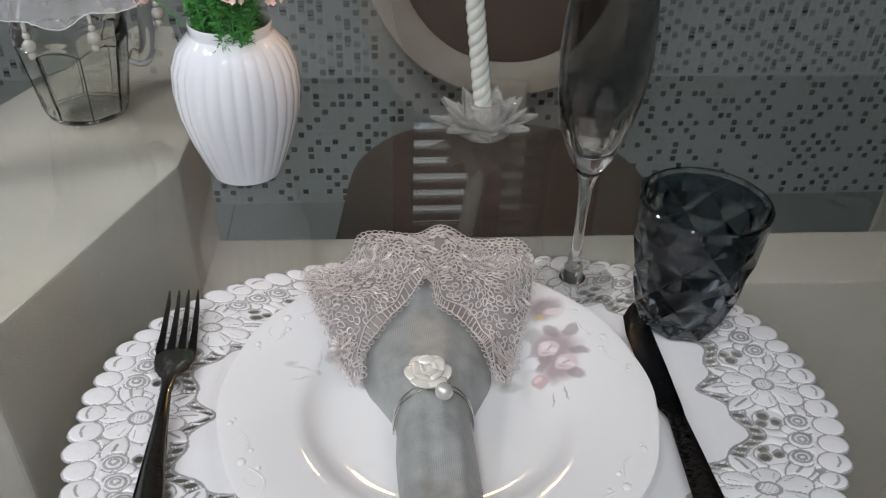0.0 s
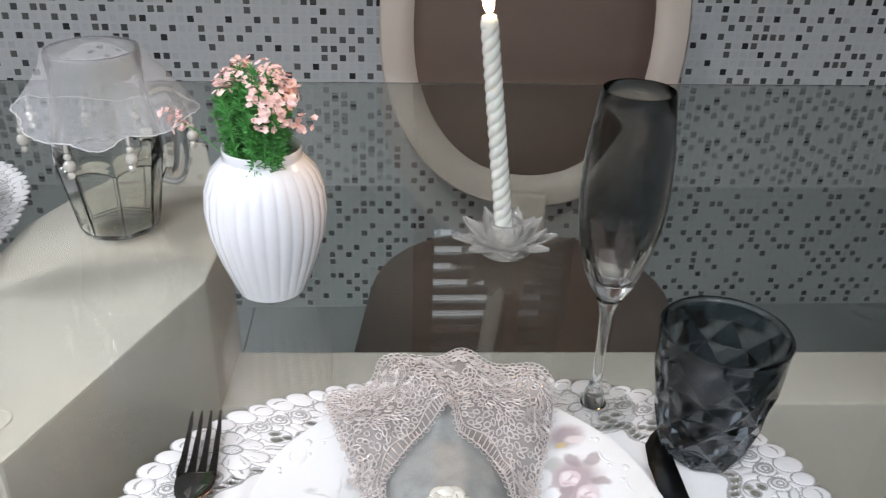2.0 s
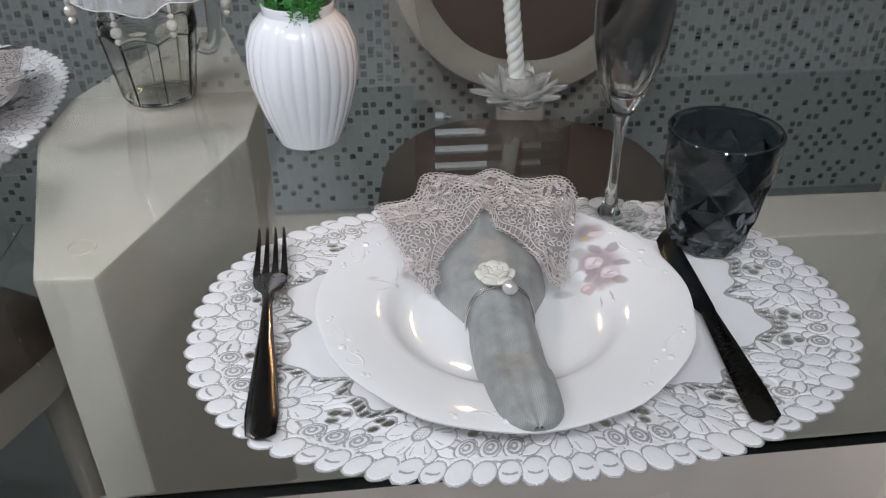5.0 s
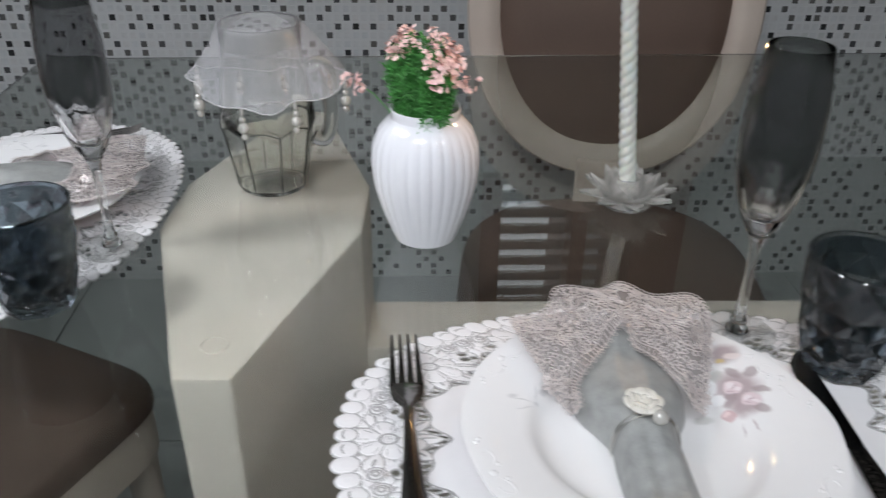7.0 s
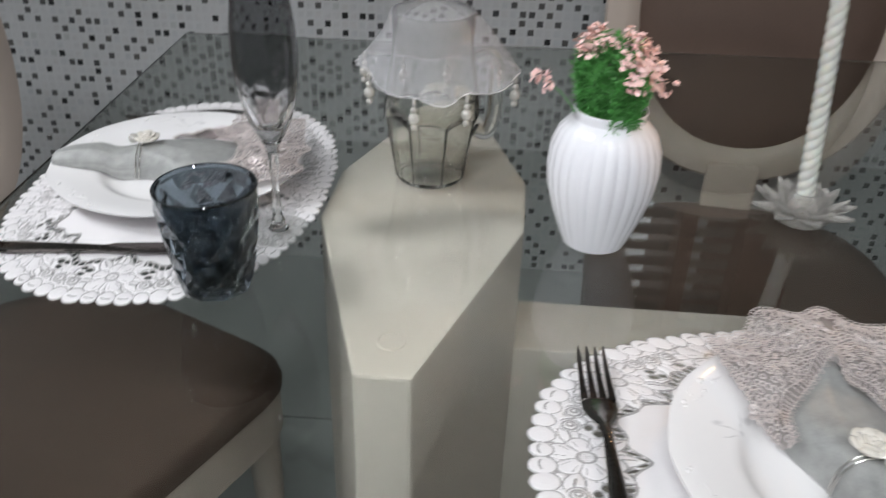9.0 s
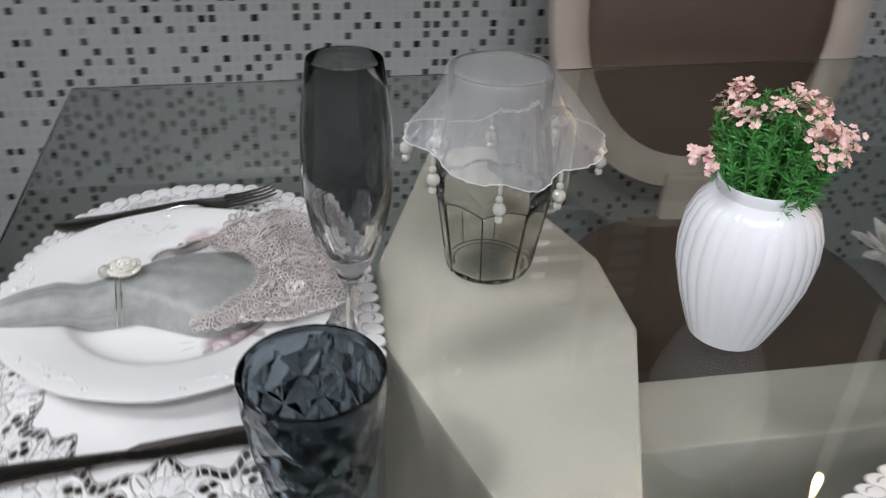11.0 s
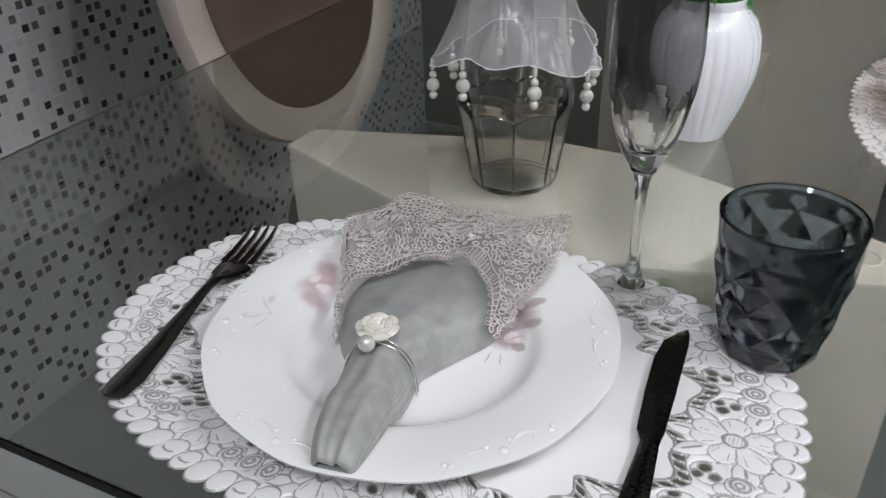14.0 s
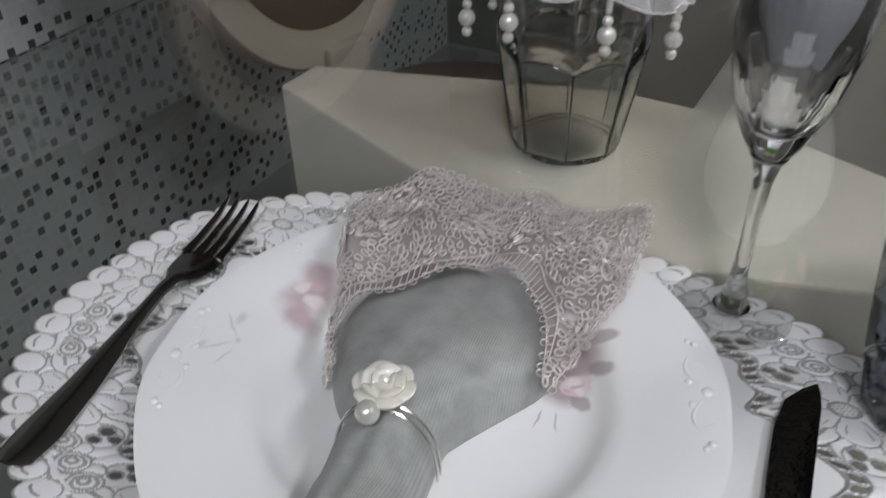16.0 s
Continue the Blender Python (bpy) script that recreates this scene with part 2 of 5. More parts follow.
sheer(M_ORGANZA, (0.84, 0.82, 0.86), 0.25)
M_ORGANZA.node_tree.nodes["Principled BSDF"].inputs["Roughness"].default_value = 0.2
M_ORGANZA.node_tree.nodes["Principled BSDF"].inputs["Specular IOR Level"].default_value = 1.0
_nt = M_ORGANZA.node_tree
_n, _b = _nt.nodes.new("ShaderNodeTexNoise"), _nt.nodes.new("ShaderNodeBump")
_n.inputs["Scale"].default_value, _n.inputs["Detail"].default_value = 90, 3
_b.inputs["Strength"].default_value, _b.inputs["Distance"].default_value = 0.4, 0.003
_nt.links.new(_nt.nodes.new("ShaderNodeTexCoord").outputs["Object"], _n.inputs["Vector"])
_nt.links.new(_n.outputs["Fac"], _b.inputs["Height"])
_nt.links.new(_b.outputs[0], _nt.nodes["Principled BSDF"].inputs["Normal"])
M_NET = bpy.data.materials.new("silver_net")
sheer(M_NET, (0.38, 0.335, 0.325), 0.55)


# ---- building helpers ----
def mesh_of(bm, name, mats, smooth=True, turn_out=True):
    if turn_out:
        bmesh.ops.recalc_face_normals(bm, faces=bm.faces)
    me = bpy.data.meshes.new(name)
    bm.to_mesh(me)
    bm.free()
    for m in mats if isinstance(mats, (list, tuple)) else [mats]:
        me.materials.append(m)
    if smooth:
        me.shade_smooth()
        me.set_sharp_from_angle(angle=radians(smooth if smooth is not True else 40))
    return me


def part(name, bm, mat, parent, label="", smooth=True, turn_out=True):
    ob = new(name, mesh_of(bm, name, mat, smooth, turn_out))
    ob.parent = parent
    return tagged(ob, label)


def thing(name, m, label, category, group="", kind=""):
    ob = new(name)
    ob.empty_display_size = 0.02
    ob.matrix_world = m
    return tagged(ob, label, category, group, kind)


def solid(name, bm, mat, label, category, kind="", smooth=False, group=""):
    return tagged(new(name, mesh_of(bm, name, mat, smooth)), label, category, group, kind)


def box(lo, hi, bevel=0.0, bm=None, segments=2):
    b = bmesh.new()
    bmesh.ops.create_cube(b, size=1)
    lo, hi = Vector(lo), Vector(hi)
    for v in b.verts:
        v.co = Vector([lo[i] + (v.co[i] + 0.5) * (hi[i] - lo[i]) for i in range(3)])
    if bevel:
        bmesh.ops.bevel(b, geom=b.edges, offset=bevel, segments=segments, affect="EDGES", profile=0.6)
    return join(bm, b)


def join(bm, b):
    if bm is None:
        return b
    me = bpy.data.meshes.new("tmp")
    b.to_mesh(me)
    b.free()
    bm.from_mesh(me)
    bpy.data.meshes.remove(me)
    return bm


def moved(b, m):
    bmesh.ops.transform(b, matrix=m, verts=b.verts)
    return b


def prism(outline, z0, z1, bevel=0.0, segments=2):
    b = bmesh.new()
    low = [b.verts.new((x, y, z0)) for x, y in outline]
    high = [b.verts.new((x, y, z1)) for x, y in outline]
    n = len(outline)
    b.faces.new(low[::-1])
    b.faces.new(high)
    for i in range(n):
        b.faces.new((low[i], low[(i + 1) % n], high[(i + 1) % n], high[i]))
    if bevel:
        bmesh.ops.bevel(b, geom=b.edges, offset=bevel, segments=segments, affect="EDGES", profile=0.6)
    return b


def lathe(profile, n=48, mod=None):
    """Turns (radius, height) pairs round z. mod(radius, angle, height) may reshape the radius."""
    b = bmesh.new()
    rings = []
    for r, z in profile:
        if r < 1e-6:
            rings.append([b.verts.new((0, 0, z))])
            continue
        ring = []
        for k in range(n):
            a = 2 * math.pi * k / n
            q = mod(r, a, z) if mod else r
            ring.append(b.verts.new((q * math.cos(a), q * math.sin(a), z)))
        rings.append(ring)
    for p, q in zip(rings, rings[1:]):
        for k in range(n):
            a, c = p[k % len(p)], p[(k + 1) % len(p)]
            d, e = q[(k + 1) % len(q)], q[k % len(q)]
            face = [v for i, v in enumerate((a, c, d, e)) if v not in (a, c, d, e)[:i]]
            if len(face) > 2:
                b.faces.new(face)
    return b


def tube(points, radius, sides=6, bm=None, closed=False):
    """A round rod along points; radius may be a list."""
    b = bm or bmesh.new()
    pts = [Vector(p) for p in points]
    n = len(pts)
    rings, side = [], None
    for i, p in enumerate(pts):
        d = (pts[(i + 1) % n] - pts[i - 1]) if closed or 0 < i < n - 1 else (pts[1] - pts[0] if i == 0 else pts[-1] - pts[-2])
        d.normalize()
        side = d.orthogonal() if side is None else side - d * side.dot(d)
        if side.length < 1e-9:
            side = d.orthogonal()
        side.normalize()
        up = d.cross(side)
        r = radius[i] if isinstance(radius, (list, tuple)) else radius
        rings.append([b.verts.new(p + r * (math.cos(2 * math.pi * k / sides) * side + math.sin(2 * math.pi * k / sides) * up)) for k in range(sides)])
    for i in range(n if closed else n - 1):
        p, q = rings[i], rings[(i + 1) % n]
        for k in range(sides):
            b.faces.new((p[k], p[(k + 1) % sides], q[(k + 1) % sides], q[k]))
    if not closed:
        b.faces.new(rings[0][::-1])
        b.faces.new(rings[-1])
    return b


def ball(r, m=None, bm=None, u=14, v=9):
    b = bmesh.new()
    bmesh.ops.create_uvsphere(b, u_segments=u, v_segments=v, radius=r)
    if m is not None:
        moved(b, m)
    return join(bm, b)


def spot(x, y, z):
    return Matrix.Translation((x, y, z))


# ---- the room ----
WEST, EAST, SOUTH, NORTH, HIGH = -2.3, 1.92, -2.6, 2.238, 2.6
solid("floor", box((WEST, SOUTH, -0.15), (EAST, NORTH, -0.004)), M_JOINT, "grey floor bed below the porcelain tiles", "floor", "structure")
solid("ceiling", box((WEST - 0.15, SOUTH - 0.15, HIGH), (EAST + 0.15, NORTH + 0.35, HIGH + 0.15)), M_CEIL, "white painted ceiling", "ceiling", "structure")
solid("wall_west", box((WEST - 0.15, SOUTH, -0.15), (WEST, NORTH, HIGH)), M_WALL_BOUNCE, "plain unseen wall, pale grey to bounce light", "wall", "structure")
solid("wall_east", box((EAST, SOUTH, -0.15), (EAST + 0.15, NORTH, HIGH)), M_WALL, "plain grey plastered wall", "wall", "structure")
solid("wall_south", box((WEST - 0.15, SOUTH - 0.15, -0.15), (EAST + 0.15, SOUTH, HIGH)), M_WALL_BOUNCE, "plain unseen wall, pale grey to bounce light", "wall", "structure")
WX0, WX1, WZ0, WZ1 = 0.56, 1.08, 1.2, 1.8
wall = None
for lo, hi in (((WEST - 0.15, NORTH, -0.15), (WX0, NORTH + 0.35, HIGH)), ((WX1, NORTH, -0.15), (EAST + 0.15, NORTH + 0.35, HIGH)),
               ((WX0, NORTH, -0.15), (WX1, NORTH + 0.35, WZ0)), ((WX0, NORTH, WZ1), (WX1, NORTH + 0.35, HIGH))):
    wall = box(lo, hi, 0, wall)
UPPER = 1.165
band = None
for lo, hi in (((WEST, NORTH - 0.006, UPPER), (WX0, NORTH, HIGH)), ((WX1, NORTH - 0.006, UPPER), (EAST, NORTH, HIGH)), ((WX0, NORTH - 0.006, WZ1), (WX1, NORTH, HIGH))):
    band = box(lo, hi, 0, band)
solid("wall_north_upper", band, M_WALL_UPPER, "plain grey painted wall above the mosaic", "wall", "structure")
WALL_NORTH = solid("wall_north", wall, M_GROUT, "wall clad in white, grey and black mosaic tiles", "wall", "structure")

# louvred window over the chair
WINDOW = thing("window_1", spot(0, 0, 0), "brown framed louvre window with pale slats", "window", kind="structure")
Y0, Y1 = NORTH - 0.016, NORTH + 0.34
for name, lo, hi in (("window_frame", (WX0, Y0, WZ0), (0.61, Y1, WZ1)), ("window_frame", (0.95, Y0, WZ0), (WX1, Y1, WZ1)),
                     ("window_frame", (0.61, Y0, WZ1 - 0.04), (0.95, Y1, WZ1)), ("window_sill", (0.61, Y0, WZ0), (0.95, Y1, WZ0 + 0.015)),
                     ("mullion", (0.79, Y0, WZ0 + 0.015), (0.83, Y1, WZ1 - 0.04))):
    part(name, box(lo, hi, 0.003), M_WINDOW, WINDOW, smooth=False)
for x0, x1 in ((0.61, 0.79), (0.83, 0.95)):
    for k in range(11):
        b = moved(box((x0, -0.0165, -0.0015), (x1, 0.0165, 0.0015)), spot(0, NORTH + 0.06, WZ0 + 0.045 + 0.048 * k) @ pose(0, 0, 0, 80))
        part("slat", b, M_SLAT_DARK, WINDOW, smooth=False)
part("pane", box((0.61, NORTH + 0.3, WZ0 + 0.015), (0.79, NORTH + 0.33, WZ1 - 0.04)), M_OUTSIDE, WINDOW, "lit space behind the slats", smooth=False)
part("pane", box((0.83, NORTH + 0.3, WZ0 + 0.015), (0.95, NORTH + 0.33, WZ1 - 0.04)), M_OUTSIDE_DIM, WINDOW, "dim space behind the slats", smooth=False)

# ---- table ----
CX, CY, TOP = 0.73, 1.185, 0.75


def hexagon(cx, cy, tip=0.022, wide=0.099, half=0.279, flat=0.051, turn=radians(-2.3)):
    pts = [(-tip, -half), (tip, -half), (wide, -flat), (wide, flat), (tip, half), (-tip, half), (-wide, flat), (-wide, -flat)]
    c, s = math.cos(turn), math.sin(turn)
    return [(cx + c * x - s * y, cy + s * x + c * y) for x, y in pts]


TABLE = thing("dining_table", spot(0, 0, 0), "glass-topped dining table on two cream lacquered pedestals", "dining table")
for cx, cy in ((0.241, 1.183), (1.25, 1.162)):
    ped = part("pedestal", prism(hexagon(cx, cy), 0.066, 0.738, 0.003), M_LACQUER, TABLE, "cream lacquered six-sided pedestal", False)
    part("plinth", prism(hexagon(cx, cy, 0.021, 0.095, 0.276), 0, 0.066, 0.002), M_PLINTH, ped, "brown base strip", 30)
    pad = lathe([(0, -0.0004), (0.0115, -0.0004), (0.0116, 0.0008), (0.0112, 0.0014), (0.0102, 0.0014), (0.0098, 0.0004), (0, 0.0004)], 24)
    part("pad", moved(pad, spot(cx - 0.009, cy - 0.237, 0.738)), M_LACQUER, ped, "round pale rubber pad")
ACROSS = spot(0.745, 1.170, 0) @ pose(0, 0, 0, 0, 0, -1.0)
part("crossbeam", moved(box((-0.41, -0.045, 0.066), (0.414, 0.045, 0.595), 0.003), ACROSS), M_LACQUER, TABLE, "cream lacquered panel between the pedestals", False)
part("plinth", moved(box((-0.41, -0.042, 0), (0.414, 0.042, 0.066), 0.002), ACROSS), M_PLINTH, TABLE, "brown base strip", 30)
PANE = spot(-0.170, 1.186, 0) @ pose(0, 0, 0, 0, 0, 1.1)
GLASS = part("glass_top", moved(box((0, -0.502, 0.7395), (1.79, 0.502, TOP), 0.003, segments=5), PANE), M_GLASS_TOP, TABLE, "clear greenish rectangular glass top", False)
GLASS.visible_shadow = False


# ---- chairs ----
def oval(a, b, n=48, power=2.0):
    out = []
    for k in range(n):
        t = 2 * math.pi * k / n
        c, s = math.cos(t), math.sin(t)
        out.append((a * math.copysign(abs(c) ** (2 / power), c), b * math.copysign(abs(s) ** (2 / power), s)))
    return out


def dining_chair(m, label):
    """Medallion chair; it faces -y, its origin on the floor under the middle of the seat."""
    ch = thing("dining_chair", m, label, "chair", "chairs round the table")
    # seat: straight front, round back
    n = 40
    out = []
    for k in range(n):
        t = 2 * math.pi * k / n
        c, s = math.cos(t), math.sin(t)
        p = 2.3 if s > 0 else 9
        out.append((0.235 * math.copysign(abs(c) ** (2 / p), c), 0.225 * math.copysign(abs(s) ** (2 / p), s)))
    cushion = bmesh.new()
    rings = []
    for sc, z in ((1, 0.415), (1.005, 0.43), (0.99, 0.445), (0.95, 0.453), (0.8, 0.459), (0.5, 0.462)):
        rings.append([cushion.verts.new((x * sc, y * sc, z)) for x, y in out])
    for p, q in zip(rings, rings[1:]):
        for k in range(n):
            cushion.faces.new((p[k], p[(k + 1) % n], q[(k + 1) % n], q[k]))
    cushion.faces.new(rings[-1])
    cushion.faces.new(rings[0][::-1])
    part("seat", cushion, M_BROWN, ch, "dark brown upholstered seat")
    part("seat_frame", prism([(x * 0.99, y * 0.99) for x, y in out], 0.345, 0.415, 0.004), M_FRAME, ch, "champagne painted apron", 30)
    # back
    tilt = spot(0, 0.275, 0.806) @ pose(0, 0, 0, 82)
    a, b = 0.25, 0.31
    frame_b = bmesh.new()
    rr = []
    for sc, z in ((1, 0.014), (1, -0.014), (0.985, -0.02), (0.80, -0.02), (0.775, -0.012), (0.765, 0.012), (0.79, 0.02), (0.88, 0.026), (0.985, 0.02)):
        rr.append([frame_b.verts.new((x * sc, y * (1 - (1 - sc) * a / b), z)) for x, y in oval(a, b, 56, 2.2)])
    for p, q in zip(rr, rr[1:] + rr[:1]):
        for k in range(56):
            frame_b.faces.new((p[k], p[(k + 1) % 56], q[(k + 1) % 56], q[k]))
    part("back_frame", moved(frame_b, tilt), M_FRAME, ch, "champagne painted oval back frame")
    pad = bmesh.new()
    rr = []
    for sc, z in ((1, -0.01), (1, 0.012), (0.96, 0.02), (0.8, 0.026), (0.4, 0.03), (0.1, 0.031)):
        rr.append([pad.verts.new((x * sc, y * sc, z)) for x, y in oval(a * 0.785, b - 0.215 * a, 56, 2.2)])
    for p, q in zip(rr, rr[1:]):
        for k in range(56):
            pad.faces.new((p[k], p[(k + 1) % 56], q[(k + 1) % 56], q[k]))
    pad.faces.new(rr[-1])
    pad.faces.new(rr[0][::-1])
    part("backrest", moved(pad, tilt), M_BROWN, ch, "dark brown upholstered oval backrest")
    part("back_post", prism([(-0.045, 0.195), (0.045, 0.195), (0.038, 0.232), (-0.038, 0.232)], 0.36, 0.535, 0.006), M_FRAME, ch, smooth=False)
    for sx in (-1, 1):
        part("leg", tube([(sx * 0.195, -0.185, 0.347), (sx * 0.195, -0.185, 0.34), (sx * 0.195, -0.187, 0.2), (sx * 0.195, -0.19, 0)], [0.026, 0.024, 0.02, 0.014], 10), M_FRAME, ch)
        part("leg", tube([(sx * 0.16, 0.17, 0.347), (sx * 0.165, 0.19, 0.2), (sx * 0.17, 0.23, 0)], [0.023, 0.02, 0.015], 10), M_FRAME, ch)
    return ch


CHAIR = dining_chair(spot(0.702, 1.555, 0) @ pose(0, 0, 0, 0, 0, -7), "champagne framed chair with dark brown oval back against the mosaic wall")
tagged(copy_thing(CHAIR, spot(-0.235, 1.16, 0) @ pose(0, 0, 0, 0, 0, 63.5)), "champagne framed chair turned aslant at the table's end")


# ---- table setting ----
MAT_A, MAT_B, MAT_P = 0.2185, 0.1465, 2.35


def lace_pattern(x, y):
    """What the mat is made of at a place: 0 nothing, 1 white, 2 silver line, and its height and the distance in from the lace's inner edge."""
    rho = (np.abs(x / MAT_A) ** MAT_P + np.abs(y / MAT_B) ** MAT_P) ** (1 / MAT_P) + 1e-9
    far = np.hypot(x, y)
    d = (1 - rho) * far / rho * 0.93
    # length along the rim, by angle
    ang = np.linspace(0, 2 * np.pi, 2001)
    ca, sa = np.cos(ang), np.sin(ang)
    rr = 1 / (np.abs(ca / MAT_A) ** MAT_P + np.abs(sa / MAT_B) ** MAT_P) ** (1 / MAT_P)
    px, py = rr * ca, rr * sa
    run = np.concatenate([[0], np.cumsum(np.hypot(np.diff(px), np.diff(py)))])
    s = np.interp(np.arctan2(y, x) % (2 * np.pi), ang, run)
    L = run[-1]
    n_fl, n_lobe = 12, 84
    P, q = L / n_fl, L / n_lobe
    kind = np.ones_like(x, dtype=int)
    h = np.full_like(x, 0.0009)
    line = 0.00095

    def draw(mask, edge, dome):
        """Lays a raised shape over what is there: its outline silver."""
        kind[mask] = 1
        h[mask] = (0.0011 + dome)[mask] if hasattr(dome, "shape") else 0.0011 + dome
        rim = mask & (np.abs(edge) < line)
        kind[rim] = 2
        h[rim] = 0.0006
    inner = 0.052 + 0.016 * np.abs(np.cos(np.pi * s / P)) ** 3 + 0.003 * np.cos(6 * np.pi * s / P)
    band = d < inner
    # ground of the lace: packed leaves with grooves between them
    cols = int(L / 0.0145)
    cw, ch = L / cols, 0.0115
    rng = np.random.default_rng(4)
    jit = rng.uniform(-0.36, 0.36, (cols, 14, 2))
    ci, cj = np.floor(s / cw).astype(int), np.floor(d / ch).astype(int)
    near, second = np.full_like(x, 9.0), np.full_like(x, 9.0)
    for di in (-1, 0, 1):
        for dj in (-1, 0, 1):
            a, b_ = (ci + di) % cols, np.clip(cj + dj, 0, 13)
            q0 = ((ci + di + 0.5 + jit[a, b_, 0]) * cw - s) / cw
            q1 = ((cj + dj + 0.5 + jit[a, b_, 1]) * ch - d) / ch
            away = np.hypot(q0, q1)
            closer = away < near
            second = np.where(closer, near, np.minimum(second, away))
            near = np.where(closer, away, near)
    ridge = second - near
    kind[band] = 1
    h[band] = (0.0009 + 0.0013 * np.clip(ridge * 1.6, 0, 1))[band]
    groove = band & (ridge < 0.1)
    kind[groove], h[groove] = 2, 0.0006
    # eyelet chain along the inner edge: oval holes between white bars
    chain = (d > inner - 0.0086) & band
    kind[chain], h[chain] = 1, 0.0013
    cell = ((np.abs((s / 0.0071) % 1 - 0.5) / 0.5) ** 3 + (np.abs(d - inner + 0.0043) / 0.0038) ** 3) ** (1 / 3)
    kind[chain & (cell < 0.96)] = 2
    kind[chain & (cell < 0.8)] = 0
    kind[np.abs(d - inner) < line], kind[np.abs(d - inner + 0.0086) < line] = 2, 2
    k = np.floor(s / P + 0.5)
    wob = np.sin(k * 2.7) * 0.35
    u = (s / P + 0.5) % 1 * P - P / 2
    # scrolls: a curl of white band round a few openings
    for side in (-1, 1):
        lx, ly = side * u - 0.0335, d - 0.0385
        r_, a_ = np.hypot(lx, ly), np.arctan2(ly, lx)
        heart = (r_ < 0.0105) & (d < inner - 0.009)
        kind[heart], h[heart] = 1, 0.0009
        for hx, hy, hr in ((-0.0038, 0.002, 0.0037), (0.0037, 0.0037, 0.0031), (0.0012, -0.0044, 0.0031)):
            hole = np.hypot(lx - hx, (ly - hy) * 1.25)
            kind[heart & (hole < hr + 0.0011)] = 2
            kind[heart & (hole < hr)] = 0
        swell = 0.0046 + 0.0016 * np.cos(a_ - 1.2)
        edge = np.abs(r_ - 0.0135) - swell
        m = (edge < 0) & (a_ > -1.15) & (d < inner - 0.0086)
        draw(m, edge, 0.0011 * np.clip(-edge / 0.004, 0, 1))
        kind[m & (np.abs(r_ - 0.0135) < line * 0.8) & (np.abs(a_ - 1.0) < 0.7)] = 2
        tip = np.hypot(lx - 0.0075, ly + 0.0105)
        draw(tip < 0.0052, tip - 0.0052, 0.0011 * np.clip(1 - tip / 0.0052, 0, 1))
    # leaves round each flower: a long one inwards, two beside it, two outwards
    for du, dd, a0, ln, wd in ((0.0, 0.0545, 0.0, 0.014, 0.0074), (0.0165, 0.049, 0.8, 0.0135, 0.0066), (-0.0165, 0.049, -0.8, 0.0135, 0.0066), (0.0245, 0.0225, 1.9, 0.013, 0.007), (-0.0245, 0.0225, -1.9, 0.013, 0.007)):
        c_, s_ = math.cos(a0), math.sin(a0)
        lx, ly = u - du, d - dd
        along, across = s_ * lx + c_ * ly, c_ * lx - s_ * ly
        edge = np.abs(across) - wd * np.clip(1 - (along / ln) ** 2, 0, 1)
        m = (np.abs(along) < ln) & (edge < 0)
        draw(m, np.minimum(np.abs(edge), 9), 0.0011 * np.clip(-edge / wd, 0, 1))
        kind[m & (np.abs(across) < line * 0.9) & (np.abs(along - ln * 0.1) < ln * 0.45)] = 2
    # the flower: petals of uneven length round a beaded middle
    fr, fa = np.hypot(u, d - 0.0325), np.arctan2(d - 0.0325, u) + wob
    lobe = np.abs(np.cos(3 * fa))
    size = 0.0228 * (1 + 0.1 * np.sin(2 * fa + k))
    edge = fr - size * (0.6 + 0.4 * lobe ** 0.55)
    m = edge < 0
    draw(m, edge, 0.0013 * np.clip(-edge / size * 2, 0, 1))
    kind[m & (lobe < 0.09 + 0.0006 / (fr + 0.002)) & (fr > size * 0.3)] = 2
    kind[m & (np.abs(np.cos(6 * fa)) < 0.11) & (fr > size * 0.5) & (fr < size * 0.78) & (lobe > 0.4)] = 2
    core = fr < 0.0056
    kind[core], h[core] = 1, 0.0023
    kind[core & (np.hypot(u * 900 % 1.8 - 0.9, d * 900 % 1.8 - 0.9) < 0.45)] = 2
    kind[np.abs(fr - 0.0056) < line] = 2
    # three rosettes between the flowers, near the rim
    for du in (-0.0155, 0.0, 0.0155):
        uu = (u - P / 2 - du + P / 2) % P - P / 2
        fr = np.hypot(uu, d - 0.0225)
        draw(fr < 0.0074, fr - 0.0074, 0.0012 * np.clip(1 - fr / 0.0074, 0, 1))
        kind[(np.abs(fr - 0.0046 - 0.0007 * np.cos(np.arctan2(d - 0.0225, uu))) < line * 0.8)] = 2
        kind[np.abs(fr - 0.0021) < line * 0.8] = 2
    # two rows of scallops at the rim
    for row, (off, dd, size) in enumerate(((0.5, 0.0145, 0.0098), (0.0, 0.0062, 0.0088))):
        uu, turn_ = ((s / q + off) % 1 - 0.5) * q, np.floor(s / q + off)
        size = size * (1 + 0.09 * np.sin(turn_ * 2.4) + 0.05 * np.sin(turn_ * 5.3))
        edge = np.hypot(uu * 1.12, d - dd) - size
        m = (edge < 0) & (d < dd + 0.002) & (np.abs(u) > 0.29 * P) if row == 0 else edge < 0
        draw(m, edge, 0.0006 * np.clip(-edge / size * 1.6, 0, 1))
        kind[m & (np.abs(uu) < 0.0042) & (np.abs(d - dd + 0.0022 - 70 * uu * uu) < line * 0.75) & (np.sin(turn_ * 1.7) > -0.2)] = 2
    kind[(d < 0.006) & (edge > 0)] = 0
    kind[rho > 1.02] = 0
    return kind, h, inner - d


